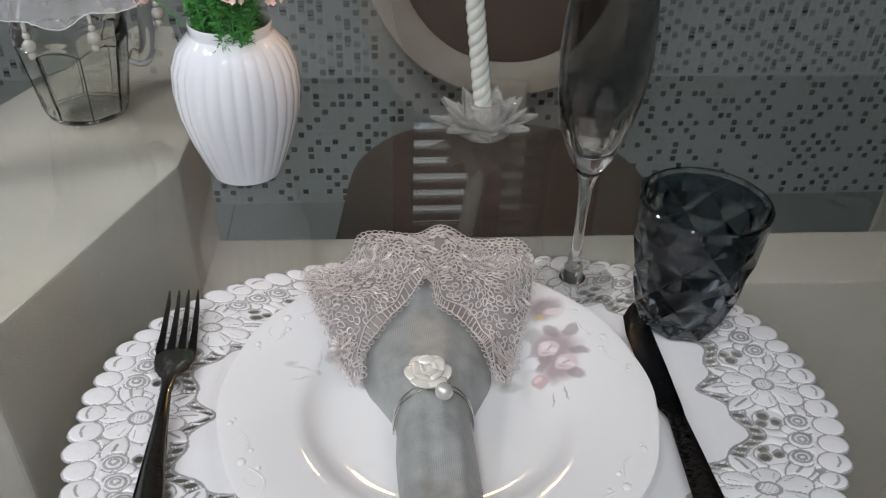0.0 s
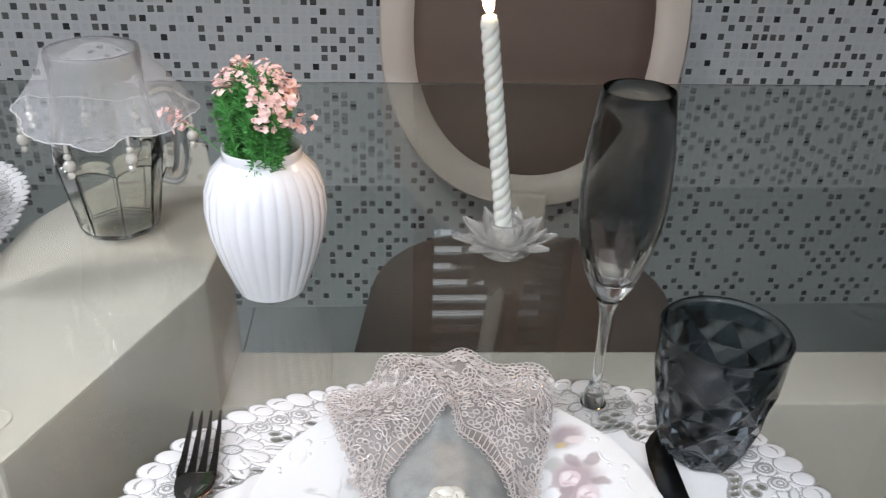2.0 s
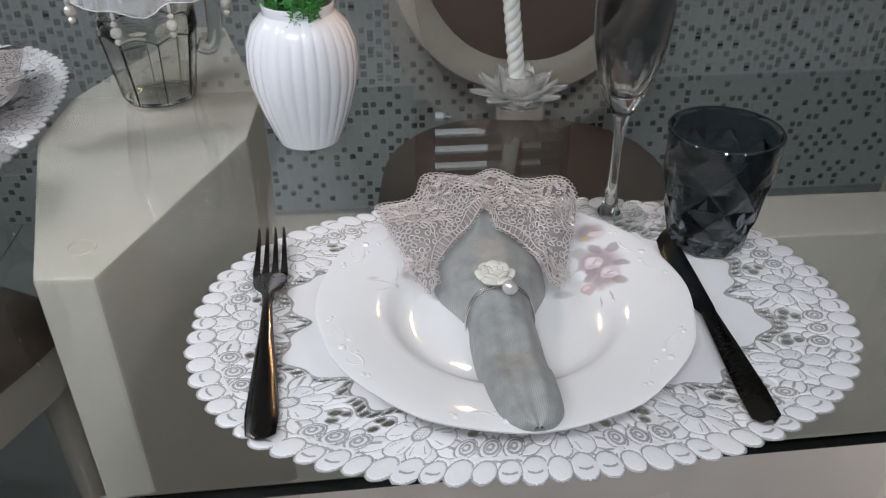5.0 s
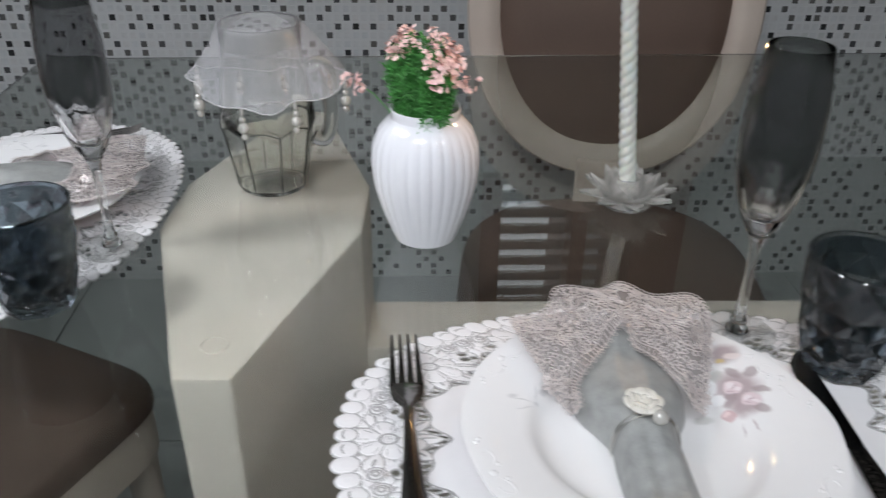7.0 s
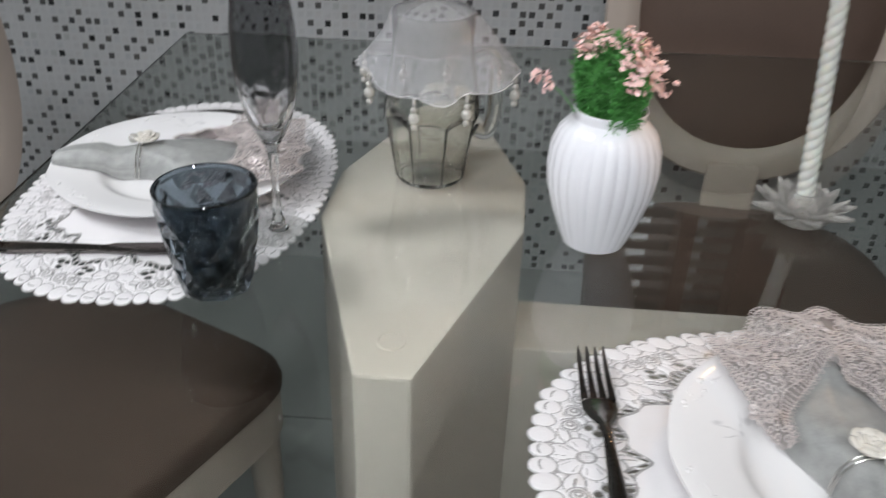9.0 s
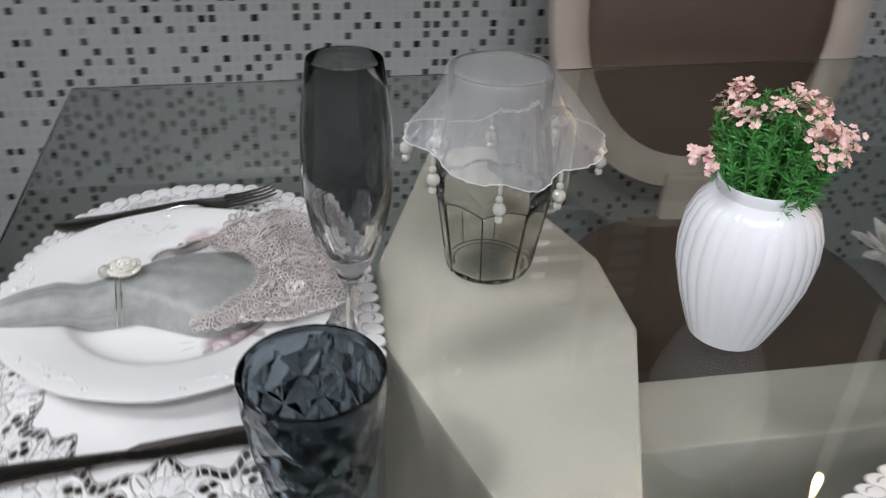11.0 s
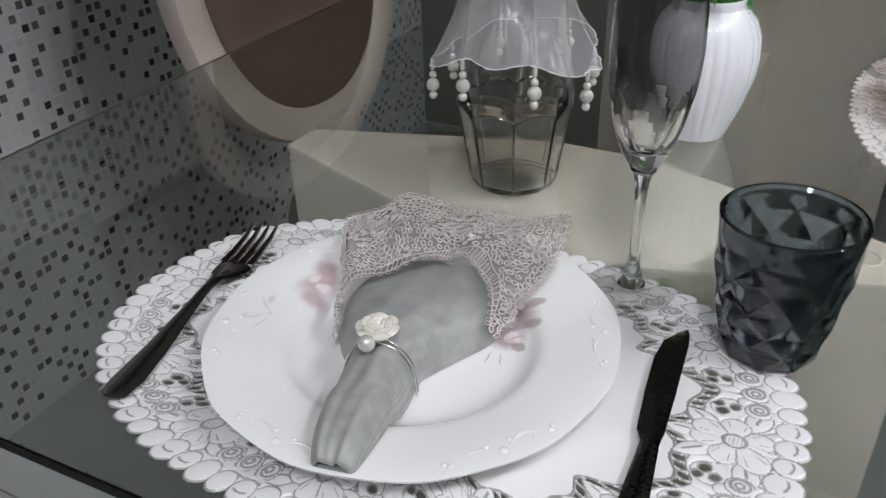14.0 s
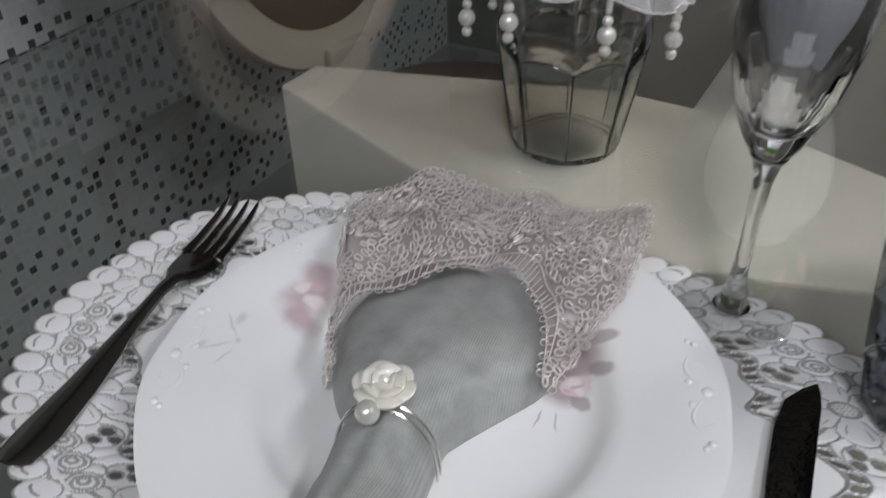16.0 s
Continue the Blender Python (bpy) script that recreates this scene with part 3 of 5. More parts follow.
def sheet_mesh(name, keep, kind, h, xs, ys):
    """A sheet over the kept cells of a grid, with its cut edges closed down to the table."""
    ny, nx = keep.shape
    hv = np.zeros((ny + 1, nx + 1))
    cnt = np.zeros((ny + 1, nx + 1))
    for dy in (0, 1):
        for dx in (0, 1):
            hv[dy:ny + dy, dx:nx + dx] += h * keep
            cnt[dy:ny + dy, dx:nx + dx] += keep
    hv = hv / np.maximum(cnt, 1)
    idx = -np.ones((ny + 1, nx + 1), dtype=int)
    used = cnt > 0
    total = int(used.sum())
    idx[used] = np.arange(total)
    gy, gx = np.nonzero(used)
    top = np.stack([xs[gx], ys[gy], hv[used]], 1)
    jy, jx = np.nonzero(keep)
    quads = np.stack([idx[jy, jx], idx[jy, jx + 1], idx[jy + 1, jx + 1], idx[jy + 1, jx]], 1)
    mats = (kind[jy, jx] == 2).astype(int)
    pad = np.pad(keep, 1)
    skirts, smat = [], []
    for oy, ox, (a, b) in ((-1, 0, ((0, 1), (0, 0))), (1, 0, ((1, 0), (1, 1))), (0, -1, ((0, 0), (1, 0))), (0, 1, ((1, 1), (0, 1)))):
        lone = keep & ~pad[1 + oy:ny + 1 + oy, 1 + ox:nx + 1 + ox]
        ky, kx = np.nonzero(lone)
        va, vb = idx[ky + a[0], kx + a[1]], idx[ky + b[0], kx + b[1]]
        skirts.append(np.stack([va, vb, vb + total, va + total], 1))
        smat.append((kind[ky, kx] == 2).astype(int))
    low = top.copy()
    low[:, 2] = 0
    faces = np.concatenate([quads] + skirts)
    me = bpy.data.meshes.new(name)
    verts = np.concatenate([top, low])
    me.vertices.add(len(verts))
    me.vertices.foreach_set("co", verts.ravel())
    me.loops.add(len(faces) * 4)
    me.loops.foreach_set("vertex_index", faces.ravel().astype(np.int32))
    me.polygons.add(len(faces))
    me.polygons.foreach_set("loop_start", np.arange(0, len(faces) * 4, 4, dtype=np.int32))
    me.polygons.foreach_set("material_index", np.concatenate([mats] + smat).astype(np.int32))
    me.update(calc_edges=True)
    me.materials.append(M_MAT)
    me.materials.append(M_MAT_LINE)
    me.shade_smooth()
    return me


STEP = 0.0006
MAT_XS, MAT_YS = np.arange(-0.228, 0.2281, STEP), np.arange(-0.154, 0.1541, STEP)
MAT_X, MAT_Y = np.meshgrid(MAT_XS[:-1] + STEP / 2, MAT_YS[:-1] + STEP / 2)
MAT_KIND, MAT_H, MAT_IN = lace_pattern(MAT_X, MAT_Y)
MAT_BORDER = sheet_mesh("border", (MAT_KIND > 0) & (MAT_IN > 0), MAT_KIND, MAT_H, MAT_XS, MAT_YS)
MAT_CENTRE = sheet_mesh("centre", (MAT_KIND > 0) & (MAT_IN <= 0), MAT_KIND, MAT_H, MAT_XS, MAT_YS)


def placemat(m, label):
    th = thing("placemat", m, label, "placemat", "placemats")
    for name, me, text in (("border", MAT_BORDER, "openwork border of white flowers outlined in silver"), ("centre", MAT_CENTRE, "plain white centre")):
        tagged(new(name, me), text).parent = th
    return th


PLATE_TOP = [(0, 0.004), (0.05, 0.004), (0.058, 0.0043), (0.0635, 0.0052), (0.068, 0.007), (0.0715, 0.0093), (0.0745, 0.0118), (0.0775, 0.0136), (0.082, 0.0149), (0.102, 0.0185), (0.1185, 0.0215)]


def plate_height(r):
    return float(np.interp(r, [p[0] for p in PLATE_TOP], [p[1] for p in PLATE_TOP]))


def decorated(name, spray):
    """White glaze with a watercolour-like print: soft ovals (x, y, long, short, turn) of one colour over another."""
    m = material(name, (0.86, 0.845, 0.85), 0.06, vary=0.02, scale=14, coat=0.3)
    nt = m.node_tree
    b = nt.nodes["Principled BSDF"]
    col = b.inputs["Base Color"].links[0].from_socket
    tc, noise, warp = nt.nodes.new("ShaderNodeTexCoord"), nt.nodes.new("ShaderNodeTexNoise"), nt.nodes.new("ShaderNodeMixRGB")
    noise.inputs["Scale"].default_value, noise.inputs["Detail"].default_value = 150, 3
    nt.links.new(tc.outputs["Object"], noise.inputs["Vector"])
    warp.blend_type = "LINEAR_LIGHT"
    warp.inputs[0].default_value = 0.0022
    flat = nt.nodes.new("ShaderNodeVectorMath")
    flat.operation = "MULTIPLY"
    flat.inputs[1].default_value = (1, 1, 0)
    nt.links.new(tc.outputs["Object"], warp.inputs[1])
    nt.links.new(noise.outputs["Color"], warp.inputs[2])
    nt.links.new(warp.outputs[0], flat.inputs[0])
    for (cx, cy, turned, mirror), flowers_of in spray:
        c, sn = math.cos(radians(turned)), math.sin(radians(turned))
        for color, strength, soft, ovals in flowers_of:
            for x, y, a, w, turn in ovals:
                x *= mirror
                mp, ln, mr, mix = (nt.nodes.new("ShaderNode" + k) for k in ("Mapping", "VectorMath", "MapRange", "MixRGB"))
                mp.vector_type = "TEXTURE"
                mp.inputs["Location"].default_value = (cx + c * x - sn * y, cy + sn * x + c * y, 0)
                mp.inputs["Rotation"].default_value = (0, 0, radians(turned + turn * mirror))
                mp.inputs["Scale"].default_value = (a, w, 1)
                ln.operation = "LENGTH"
                mr.interpolation_type = "SMOOTHSTEP"
                for k, v in (("From Min", 1.0), ("From Max", 1.0 - soft), ("To Min", 0.0), ("To Max", strength)):
                    mr.inputs[k].default_value = v
                mix.inputs[2].default_value = (*color, 1)
                nt.links.new(flat.outputs[0], mp.inputs["Vector"])
                nt.links.new(mp.outputs[0], ln.inputs[0])
                nt.links.new(ln.outputs["Value"], mr.inputs["Value"])
                nt.links.new(mr.outputs[0], mix.inputs[0])
                nt.links.new(col, mix.inputs[1])
                col = mix.outputs[0]
    nt.links.new(col, b.inputs["Base Color"])
    return m


def bud(x, y, r):
    """A rosebud: a pale round with darker curls."""
    return [((0.74, 0.62, 0.65), 0.9, 0.25, [(x, y, r, r * 0.95, 0)]), ((0.84, 0.77, 0.79), 0.85, 0.5, [(x - r * 0.2, y + r * 0.25, r * 0.6, r * 0.45, 30), (x + r * 0.35, y - r * 0.3, r * 0.5, r * 0.3, -40)]),
            ((0.5, 0.37, 0.41), 0.6, 0.6, [(x + r * 0.1, y, r * 0.5, r * 0.14, 35), (x - r * 0.35, y - r * 0.4, r * 0.45, r * 0.13, -30)])]


SPRAY = [((0.42, 0.325, 0.34), 0.88, 0.65, [(0.003, 0.032, 0.016, 0.012, 20), (0.002, 0.0, 0.022, 0.019, 0), (0.004, -0.016, 0.013, 0.013, 0)]),
         ((0.36, 0.285, 0.295), 0.7, 0.5, [(0.016, 0.012, 0.0085, 0.005, 30), (0.004, 0.013, 0.008, 0.005, -50), (0.017, -0.005, 0.008, 0.0045, -15), (0.012, -0.022, 0.008, 0.0045, -50), (-0.004, -0.008, 0.008, 0.005, 60)]),
         ((0.5, 0.5, 0.47), 0.6, 0.6, [(-0.026, -0.022, 0.010, 0.0055, 10), (-0.008, 0.012, 0.008, 0.006, 40), (-0.018, 0.008, 0.007, 0.005, 100)]),
         ((0.9, 0.89, 0.9), 0.9, 0.35, [(-0.02, -0.008, 0.0075, 0.005, 30), (-0.014, 0.004, 0.0075, 0.005, 80), (-0.011, -0.006, 0.006, 0.0045, -20), (-0.022, -0.003, 0.006, 0.004, 120)]),
         ((0.84, 0.75, 0.74), 0.8, 0.5, [(0.008, 0.029, 0.008, 0.004, 0)]), ((0.72, 0.56, 0.24), 0.75, 0.6, [(-0.001, 0.026, 0.005, 0.0028, 0)]),
         ((0.62, 0.42, 0.44), 0.8, 0.35, [(-0.008, -0.02, 0.0062, 0.006, 0)]), ((0.86, 0.7, 0.7), 0.8, 0.5, [(-0.009, -0.0185, 0.0035, 0.0025, 30)]),
         ((0.45, 0.36, 0.38), 0.7, 0.7, [(-0.003, -0.035, 0.0075, 0.0007, 80), (0.004, -0.035, 0.0075, 0.0007, 98)])] + bud(0.0, 0.0, 0.0072) + bud(0.008, -0.013, 0.0075)
POSY = [((0.52, 0.36, 0.4), 0.8, 0.75, [(0, 0, 0.021, 0.014, 55), (-0.004, 0.014, 0.013, 0.011, 0), (0.004, -0.014, 0.012, 0.01, 0)]), ((0.88, 0.8, 0.8), 0.8, 0.5, [(0.004, -0.002, 0.007, 0.005, 20), (-0.005, 0.002, 0.006, 0.0045, 70)]),
        ((0.74, 0.5, 0.52), 0.6, 0.6, [(0.001, 0.006, 0.005, 0.003, 0)])]
TWIG = [((0.5, 0.49, 0.5), 0.5, 0.9, [(0.0, 0.0, 0.0026, 0.002, 0), (0.001, 0.010, 0.011, 0.0011, 82), (-0.010, 0.001, 0.010, 0.0012, -8), (-0.009, -0.006, 0.009, 0.0009, 25), (0.006, 0.012, 0.006, 0.003, 40), (-0.016, 0.004, 0.006, 0.003, 10)])]
M_PLATE_LONG = decorated("printed_porcelain", [((0.07, 0.04, 0, 1), SPRAY), ((-0.068, 0.029, 0, 1), TWIG)])
M_PLATE_END = decorated("printed_porcelain_end", [((0.041, 0.046, 10, 1), SPRAY), ((-0.08, 0.022, 0, 1), POSY), ((-0.088, -0.02, 60, 1), TWIG)])


def plate(m, label, glaze):
    p = PLATE_TOP + [(0.1205, 0.0212), (0.12, 0.0195), (0.102, 0.0162), (0.081, 0.0121), (0.0755, 0.0085), (0.07, 0.0032), (0.064, 0.0011), (0.056, 0.0), (0.05, 0.0008), (0.03, 0.0012), (0, 0.0012)]

    def lobes(r, a, z):
        return r * (1 + 0.0045 * max(0, (r - 0.088) / 0.033) * math.cos(12 * a))
    th = thing("dinner_plate", m, label, "plate", "plates")
    part("body", lathe(p, 144, lobes), glaze, th, "white glazed porcelain with a printed spray")
    # raised scroll sprays on the rim: two curls and a few beads each
    for k in range(6):
        a0 = radians(60 * k + 22)

        def rim(side, r, lift=0.0):
            return (r * math.cos(a0 + side), r * math.sin(a0 + side), plate_height(r) + lift)
        for way in (-1, 1):
            stalk = [rim(way * (0.02 + 0.2 * t), 0.1115 - 0.007 * math.sin(2.6 * t) + 0.004 * t * t, -0.00085) for t in (i / 14 for i in range(15))]
            part("relief", tube(stalk, [0.0011 * math.sin(math.pi * (0.12 + 0.8 * i / 14)) + 0.0003 for i in range(15)], 6), M_PORCELAIN, th)
            curl = [rim(way * (0.115 + 0.045 * math.cos(t)), 0.1105 + 0.0042 * math.sin(t), -0.00072) for t in (0.4 * i for i in range(12))]
            part("relief", tube(curl, [0.001 - 0.00005 * i for i in range(12)], 6), M_PORCELAIN, th)
            for side, r, size in ((0.245, 0.1135, 0.0012), (0.27, 0.1115, 0.001), (0.06, 0.1055, 0.0011)):
                part("relief", ball(1, spot(*rim(way * side, r)) @ Matrix.Diagonal((size * 1.5, size * 1.5, size * 0.8, 1)), None, 8, 6), M_PORCELAIN, th)
        part("relief", ball(1, spot(*rim(0, 0.112)) @ Matrix.Diagonal((0.0026, 0.0026, 0.0011, 1)), None, 10, 6), M_PORCELAIN, th)
    return th


def tumbler(m, label):
    """Thick smoke glass; ten diamonds round, under a plain rim."""
    th = thing("tumbler", m, label, "glass", "tumblers")
    around, h, seg = 9, 0.093, 8
    n = around * seg

    def radius(z):
        t = z / h
        return 0.0255 + 0.0145 * t ** 0.8 + 0.001 * math.sin(math.pi * t)
    b = bmesh.new()

    def ring(r, z, count, turn=0.0):
        return [b.verts.new((r * math.cos(2 * math.pi * (k + turn) / count), r * math.sin(2 * math.pi * (k + turn) / count), z)) for k in range(count)]

    def band(p, q):
        for k in range(len(p)):
            b.faces.new((p[k], p[(k + 1) % len(p)], q[(k + 1) % len(p)], q[k]))
    levels = [0.0035, 0.015, 0.0285, 0.043, 0.059, 0.0755]
    nets = [ring(radius(z) + 0.002, z, around, 0.5 * (i % 2)) for i, z in enumerate(levels)]
    for k in range(around):
        b.faces.new((nets[0][k], nets[0][(k + 1) % around], nets[1][k]))
        b.faces.new((nets[-1][k], nets[-2][(k + 1) % around], nets[-1][(k + 1) % around]))
    for i in range(len(levels) - 2):
        odd = i % 2
        z = levels[i + 1]
        deep = (radius(z) + 0.002) * math.cos(math.pi / around) - 0.0022
        heart = ring(deep, z, around, 0.5 * odd)
        for k in range(around):
            low, high, right, left = nets[i][k], nets[i + 2][k], nets[i + 1][(k + odd) % around], nets[i + 1][(k + odd - 1) % around]
            for a, c in ((low, right), (right, high), (high, left), (left, low)):
                b.faces.new((a, c, heart[k]))
    # last facets run up to the round rim
    top = ring(radius(0.0865), 0.0865, n)
    last = nets[-1]
    for k in range(around):
        a, c = last[k], last[(k + 1) % around]
        # apex of a downward facet sits under the middle of its arc
        mid = int(seg * (k + 0.5))
        arc = [top[(mid + j) % n] for j in range(seg + 1)]
        for j in range(seg):
            b.faces.new((a if j < seg // 2 else c, arc[j + 1], arc[j]))
        b.faces.new((a, c, arc[seg // 2]))
    ring_before = top
    for r, z in ((radius(0.09), 0.0895), (radius(0.093), 0.0918), (radius(0.093) - 0.0008, 0.0928), (radius(0.093) - 0.0024, 0.0926), (radius(0.09) - 0.0036, 0.0902),
                 (0.0355, 0.076), (0.0333, 0.056), (0.0301, 0.034), (0.027, 0.018), (0.0225, 0.0105), (0.014, 0.0092)):
        nxt = ring(r, z, n)
        band(ring_before, nxt)
        ring_before = nxt
    b.faces.new(ring_before)
    foot = ring(0.0225, 0.0, around)
    for k in range(around):
        b.faces.new((foot[k], foot[(k + 1) % around], nets[0][(k + 1) % around], nets[0][k]))
    b.faces.new(foot[::-1])
    bmesh.ops.recalc_face_normals(b, faces=b.faces)
    cut = [e for e in b.edges if len(e.link_faces) == 2 and all(len(f.verts) == 3 for f in e.link_faces) and max(v.co.z for v in e.verts) < 0.08 and e.calc_face_angle(0) > 0.1]
    bmesh.ops.bevel(b, geom=cut, offset=0.0007, segments=2, affect="EDGES", profile=0.5)

    def piece(f):
        zs = [v.co.z for v in f.verts]
        return "rim" if min(zs) > 0.086 else "base" if max(zs) < 0.004 else "body"
    for name, words in (("body", "pressed diamond facets in smoke glass"), ("rim", "plain round lip"), ("base", "flat thick foot")):
        c = b.copy()
        bmesh.ops.delete(c, geom=[f for f in c.faces if piece(f) != name], context="FACES")
        part(name, c, M_SMOKE, th, words, 7, False)
    b.free()
    return th


def flute(m, label):
    """Smoke bowl that grows out of a petal-cut paler base, on a clear stem."""
    th = thing("champagne_flute", m, label, "glass", "flutes")
    outer = [(0.004, 0.0875), (0.0085, 0.0905), (0.0122, 0.0958), (0.0155, 0.102), (0.0181, 0.1085), (0.0203, 0.115), (0.0222, 0.122), (0.0237, 0.129), (0.0247, 0.136), (0.0255, 0.142), (0.0265, 0.153), (0.0272, 0.165), (0.0262, 0.19), (0.0232, 0.214), (0.0212, 0.228), (0.0207, 0.2286), (0.0203, 0.228)]
    inside = [(0.0223, 0.213), (0.0252, 0.19), (0.026, 0.165), (0.0251, 0.153), (0.0238, 0.142), (0.0222, 0.136), (0.0204, 0.129), (0.0183, 0.122), (0.0157, 0.115), (0.0122, 0.1085), (0.008, 0.104), (0, 0.102)]

    def petals(r, a, z):
        k = max(0.0, min(1.0, (z - 0.088) / 0.01)) * max(0.0, min(1.0, (0.142 - z) / 0.02))
        return r * (1 - 0.085 * k * abs(math.sin(3 * a)) ** 3) if r > 0.0083 else r
    b = lathe([(0, 0.0885)] + outer + inside, 96, lambda r, a, z: petals(r, a, z))
    bmesh.ops.recalc_face_normals(b, faces=b.faces)

    def pale(f):
        c = f.calc_center_median()
        return c.z < 0.108 + 0.027 * abs(math.cos(3 * math.atan2(c.y, c.x))) ** 0.7
    for name, keep, mat, words in (("bowl", False, M_FLUTE, "smoke grey bowl"), ("petal_base", True, M_FLUTE_BASE, "paler petal-cut base of the bowl")):
        c = b.copy()
        bmesh.ops.delete(c, geom=[f for f in c.faces if pale(f) != keep], context="FACES")
        part(name, c, mat, th, words, 50, False)
    b.free()
    stem = [(0, 0.0), (0.0285, 0.0), (0.0292, 0.00005), (0.030, 0.0005), (0.0292, 0.001), (0.0285, 0.00105), (0.0185, 0.0017), (0.0175, 0.0018), (0.0095, 0.0035), (0, 0.0035)]
    part("foot", lathe(stem, 40), M_FOOT, th, "thin clear round foot")
    stem = [(0, 0.0036), (0.0092, 0.0036), (0.0062, 0.009), (0.0066, 0.0125), (0.0048, 0.016), (0.0037, 0.03), (0.0034, 0.055), (0.0043, 0.076), (0.0062, 0.085), (0.0085, 0.0895), (0, 0.0865)]
    part("stem", lathe(stem, 40), M_CLEAR, th, "clear stem")
    return th


def fork(m, label):
    th = thing("fork", m, label, "cutlery", "cutlery")
    b = bmesh.new()
    # handle: flat strip along y from the end to the neck
    prof = [(0, 0.0035, 0.0045, 0.0015), (0.004, 0.0085, 0.0035, 0.002), (0.02, 0.0098, 0.003, 0.002), (0.05, 0.0078, 0.004, 0.002), (0.09, 0.0045, 0.0075, 0.002), (0.115, 0.0033, 0.0095, 0.002), (0.128, 0.0042, 0.009, 0.0018), (0.137, 0.0095, 0.0068, 0.0015), (0.147, 0.0118, 0.005, 0.0013), (0.157, 0.012, 0.0045, 0.0013)]
    rings = []
    for y, w, z, t in prof:
        rings.append([b.verts.new(p) for p in ((-w, y, z), (-w * 0.7, y, z + t), (0, y, z + t * 1.3), (w * 0.7, y, z + t), (w, y, z), (0, y, z - t * 0.4))])
    for p, q in zip(rings, rings[1:]):
        for k in range(6):
            b.faces.new((p[k], p[(k + 1) % 6], q[(k + 1) % 6], q[k]))
    b.faces.new(rings[0])
    b.faces.new(rings[-1])
    part("handle", b, M_STEEL, th, smooth=50)
    for k in range(4):
        x = -0.0096 + 0.0064 * k
        t = bmesh.new()
        rings = []
        for y, w, z in ((0.156, 0.0026, 0.0055), (0.17, 0.0019, 0.006), (0.19, 0.0015, 0.0085), (0.2, 0.001, 0.0112), (0.205, 0.0004, 0.0128)):
            xx = x * (1 - 0.06 * (y - 0.157) / 0.048)
            rings.append([t.verts.new(p) for p in ((xx - w, y, z - 0.0008), (xx - w, y, z + 0.0008), (xx + w, y, z + 0.0008), (xx + w, y, z - 0.0008))])
        for p, q in zip(rings, rings[1:]):
            for j in range(4):
                t.faces.new((p[j], p[(j + 1) % 4], q[(j + 1) % 4], q[j]))
        t.faces.new(rings[0])
        t.faces.new(rings[-1])
        part("tine", t, M_STEEL, th, smooth=50)
    return th


def knife(m, label):
    th = thing("table_knife", m, label, "cutlery", "cutlery")

    def strip(prof):
        b = bmesh.new()
        rings = []
        for y, x0, x1, z, t in prof:
            c = (x0 + x1) / 2
            rings.append([b.verts.new(p) for p in ((x0, y, z), (c, y, z + t), (x1, y, z + t * 0.5), (x1, y, z - t * 0.5), (c, y, z - t))])
        for p, q in zip(rings, rings[1:]):
            for k in range(5):
                b.faces.new((p[k], p[(k + 1) % 5], q[(k + 1) % 5], q[k]))
        b.faces.new(rings[0])
        b.faces.new(rings[-1])
        return b
    part("handle", strip([(0, -0.004, 0.004, 0.0035, 0.002), (0.004, -0.0085, 0.0085, 0.0035, 0.003), (0.025, -0.0088, 0.0088, 0.0035, 0.0032), (0.07, -0.0065, 0.0065, 0.004, 0.003), (0.098, -0.005, 0.005, 0.004, 0.0028)]), M_HAMMERED, th, smooth=50)
    part("blade", strip([(0.098, -0.005, 0.005, 0.004, 0.0026), (0.106, -0.0085, 0.006, 0.004, 0.0012), (0.14, -0.0105, 0.0065, 0.004, 0.001), (0.17, -0.011, 0.0065, 0.004, 0.001), (0.188, -0.0085, 0.0065, 0.004, 0.0009), (0.198, -0.002, 0.0055, 0.004, 0.0008), (0.203, 0.003, 0.004, 0.004, 0.0004)]), M_HAMMERED, th, smooth=50)
    return th


def spline(pts, n):
    """n + 1 points on a smooth curve through pts."""
    pts = [Vector(p) for p in pts]
    out = []
    for i in range(n + 1):
        t = i / n * (len(pts) - 1)
        k = min(int(t), len(pts) - 2)
        f = t - k
        p0, p1, p2, p3 = pts[max(k - 1, 0)], pts[k], pts[k + 1], pts[min(k + 2, len(pts) - 1)]
        out.append(0.5 * (2 * p1 + (p2 - p0) * f + (2 * p0 - 5 * p1 + 4 * p2 - p3) * f * f + (3 * p1 - p0 - 3 * p2 + p3) * f ** 3))
    return out


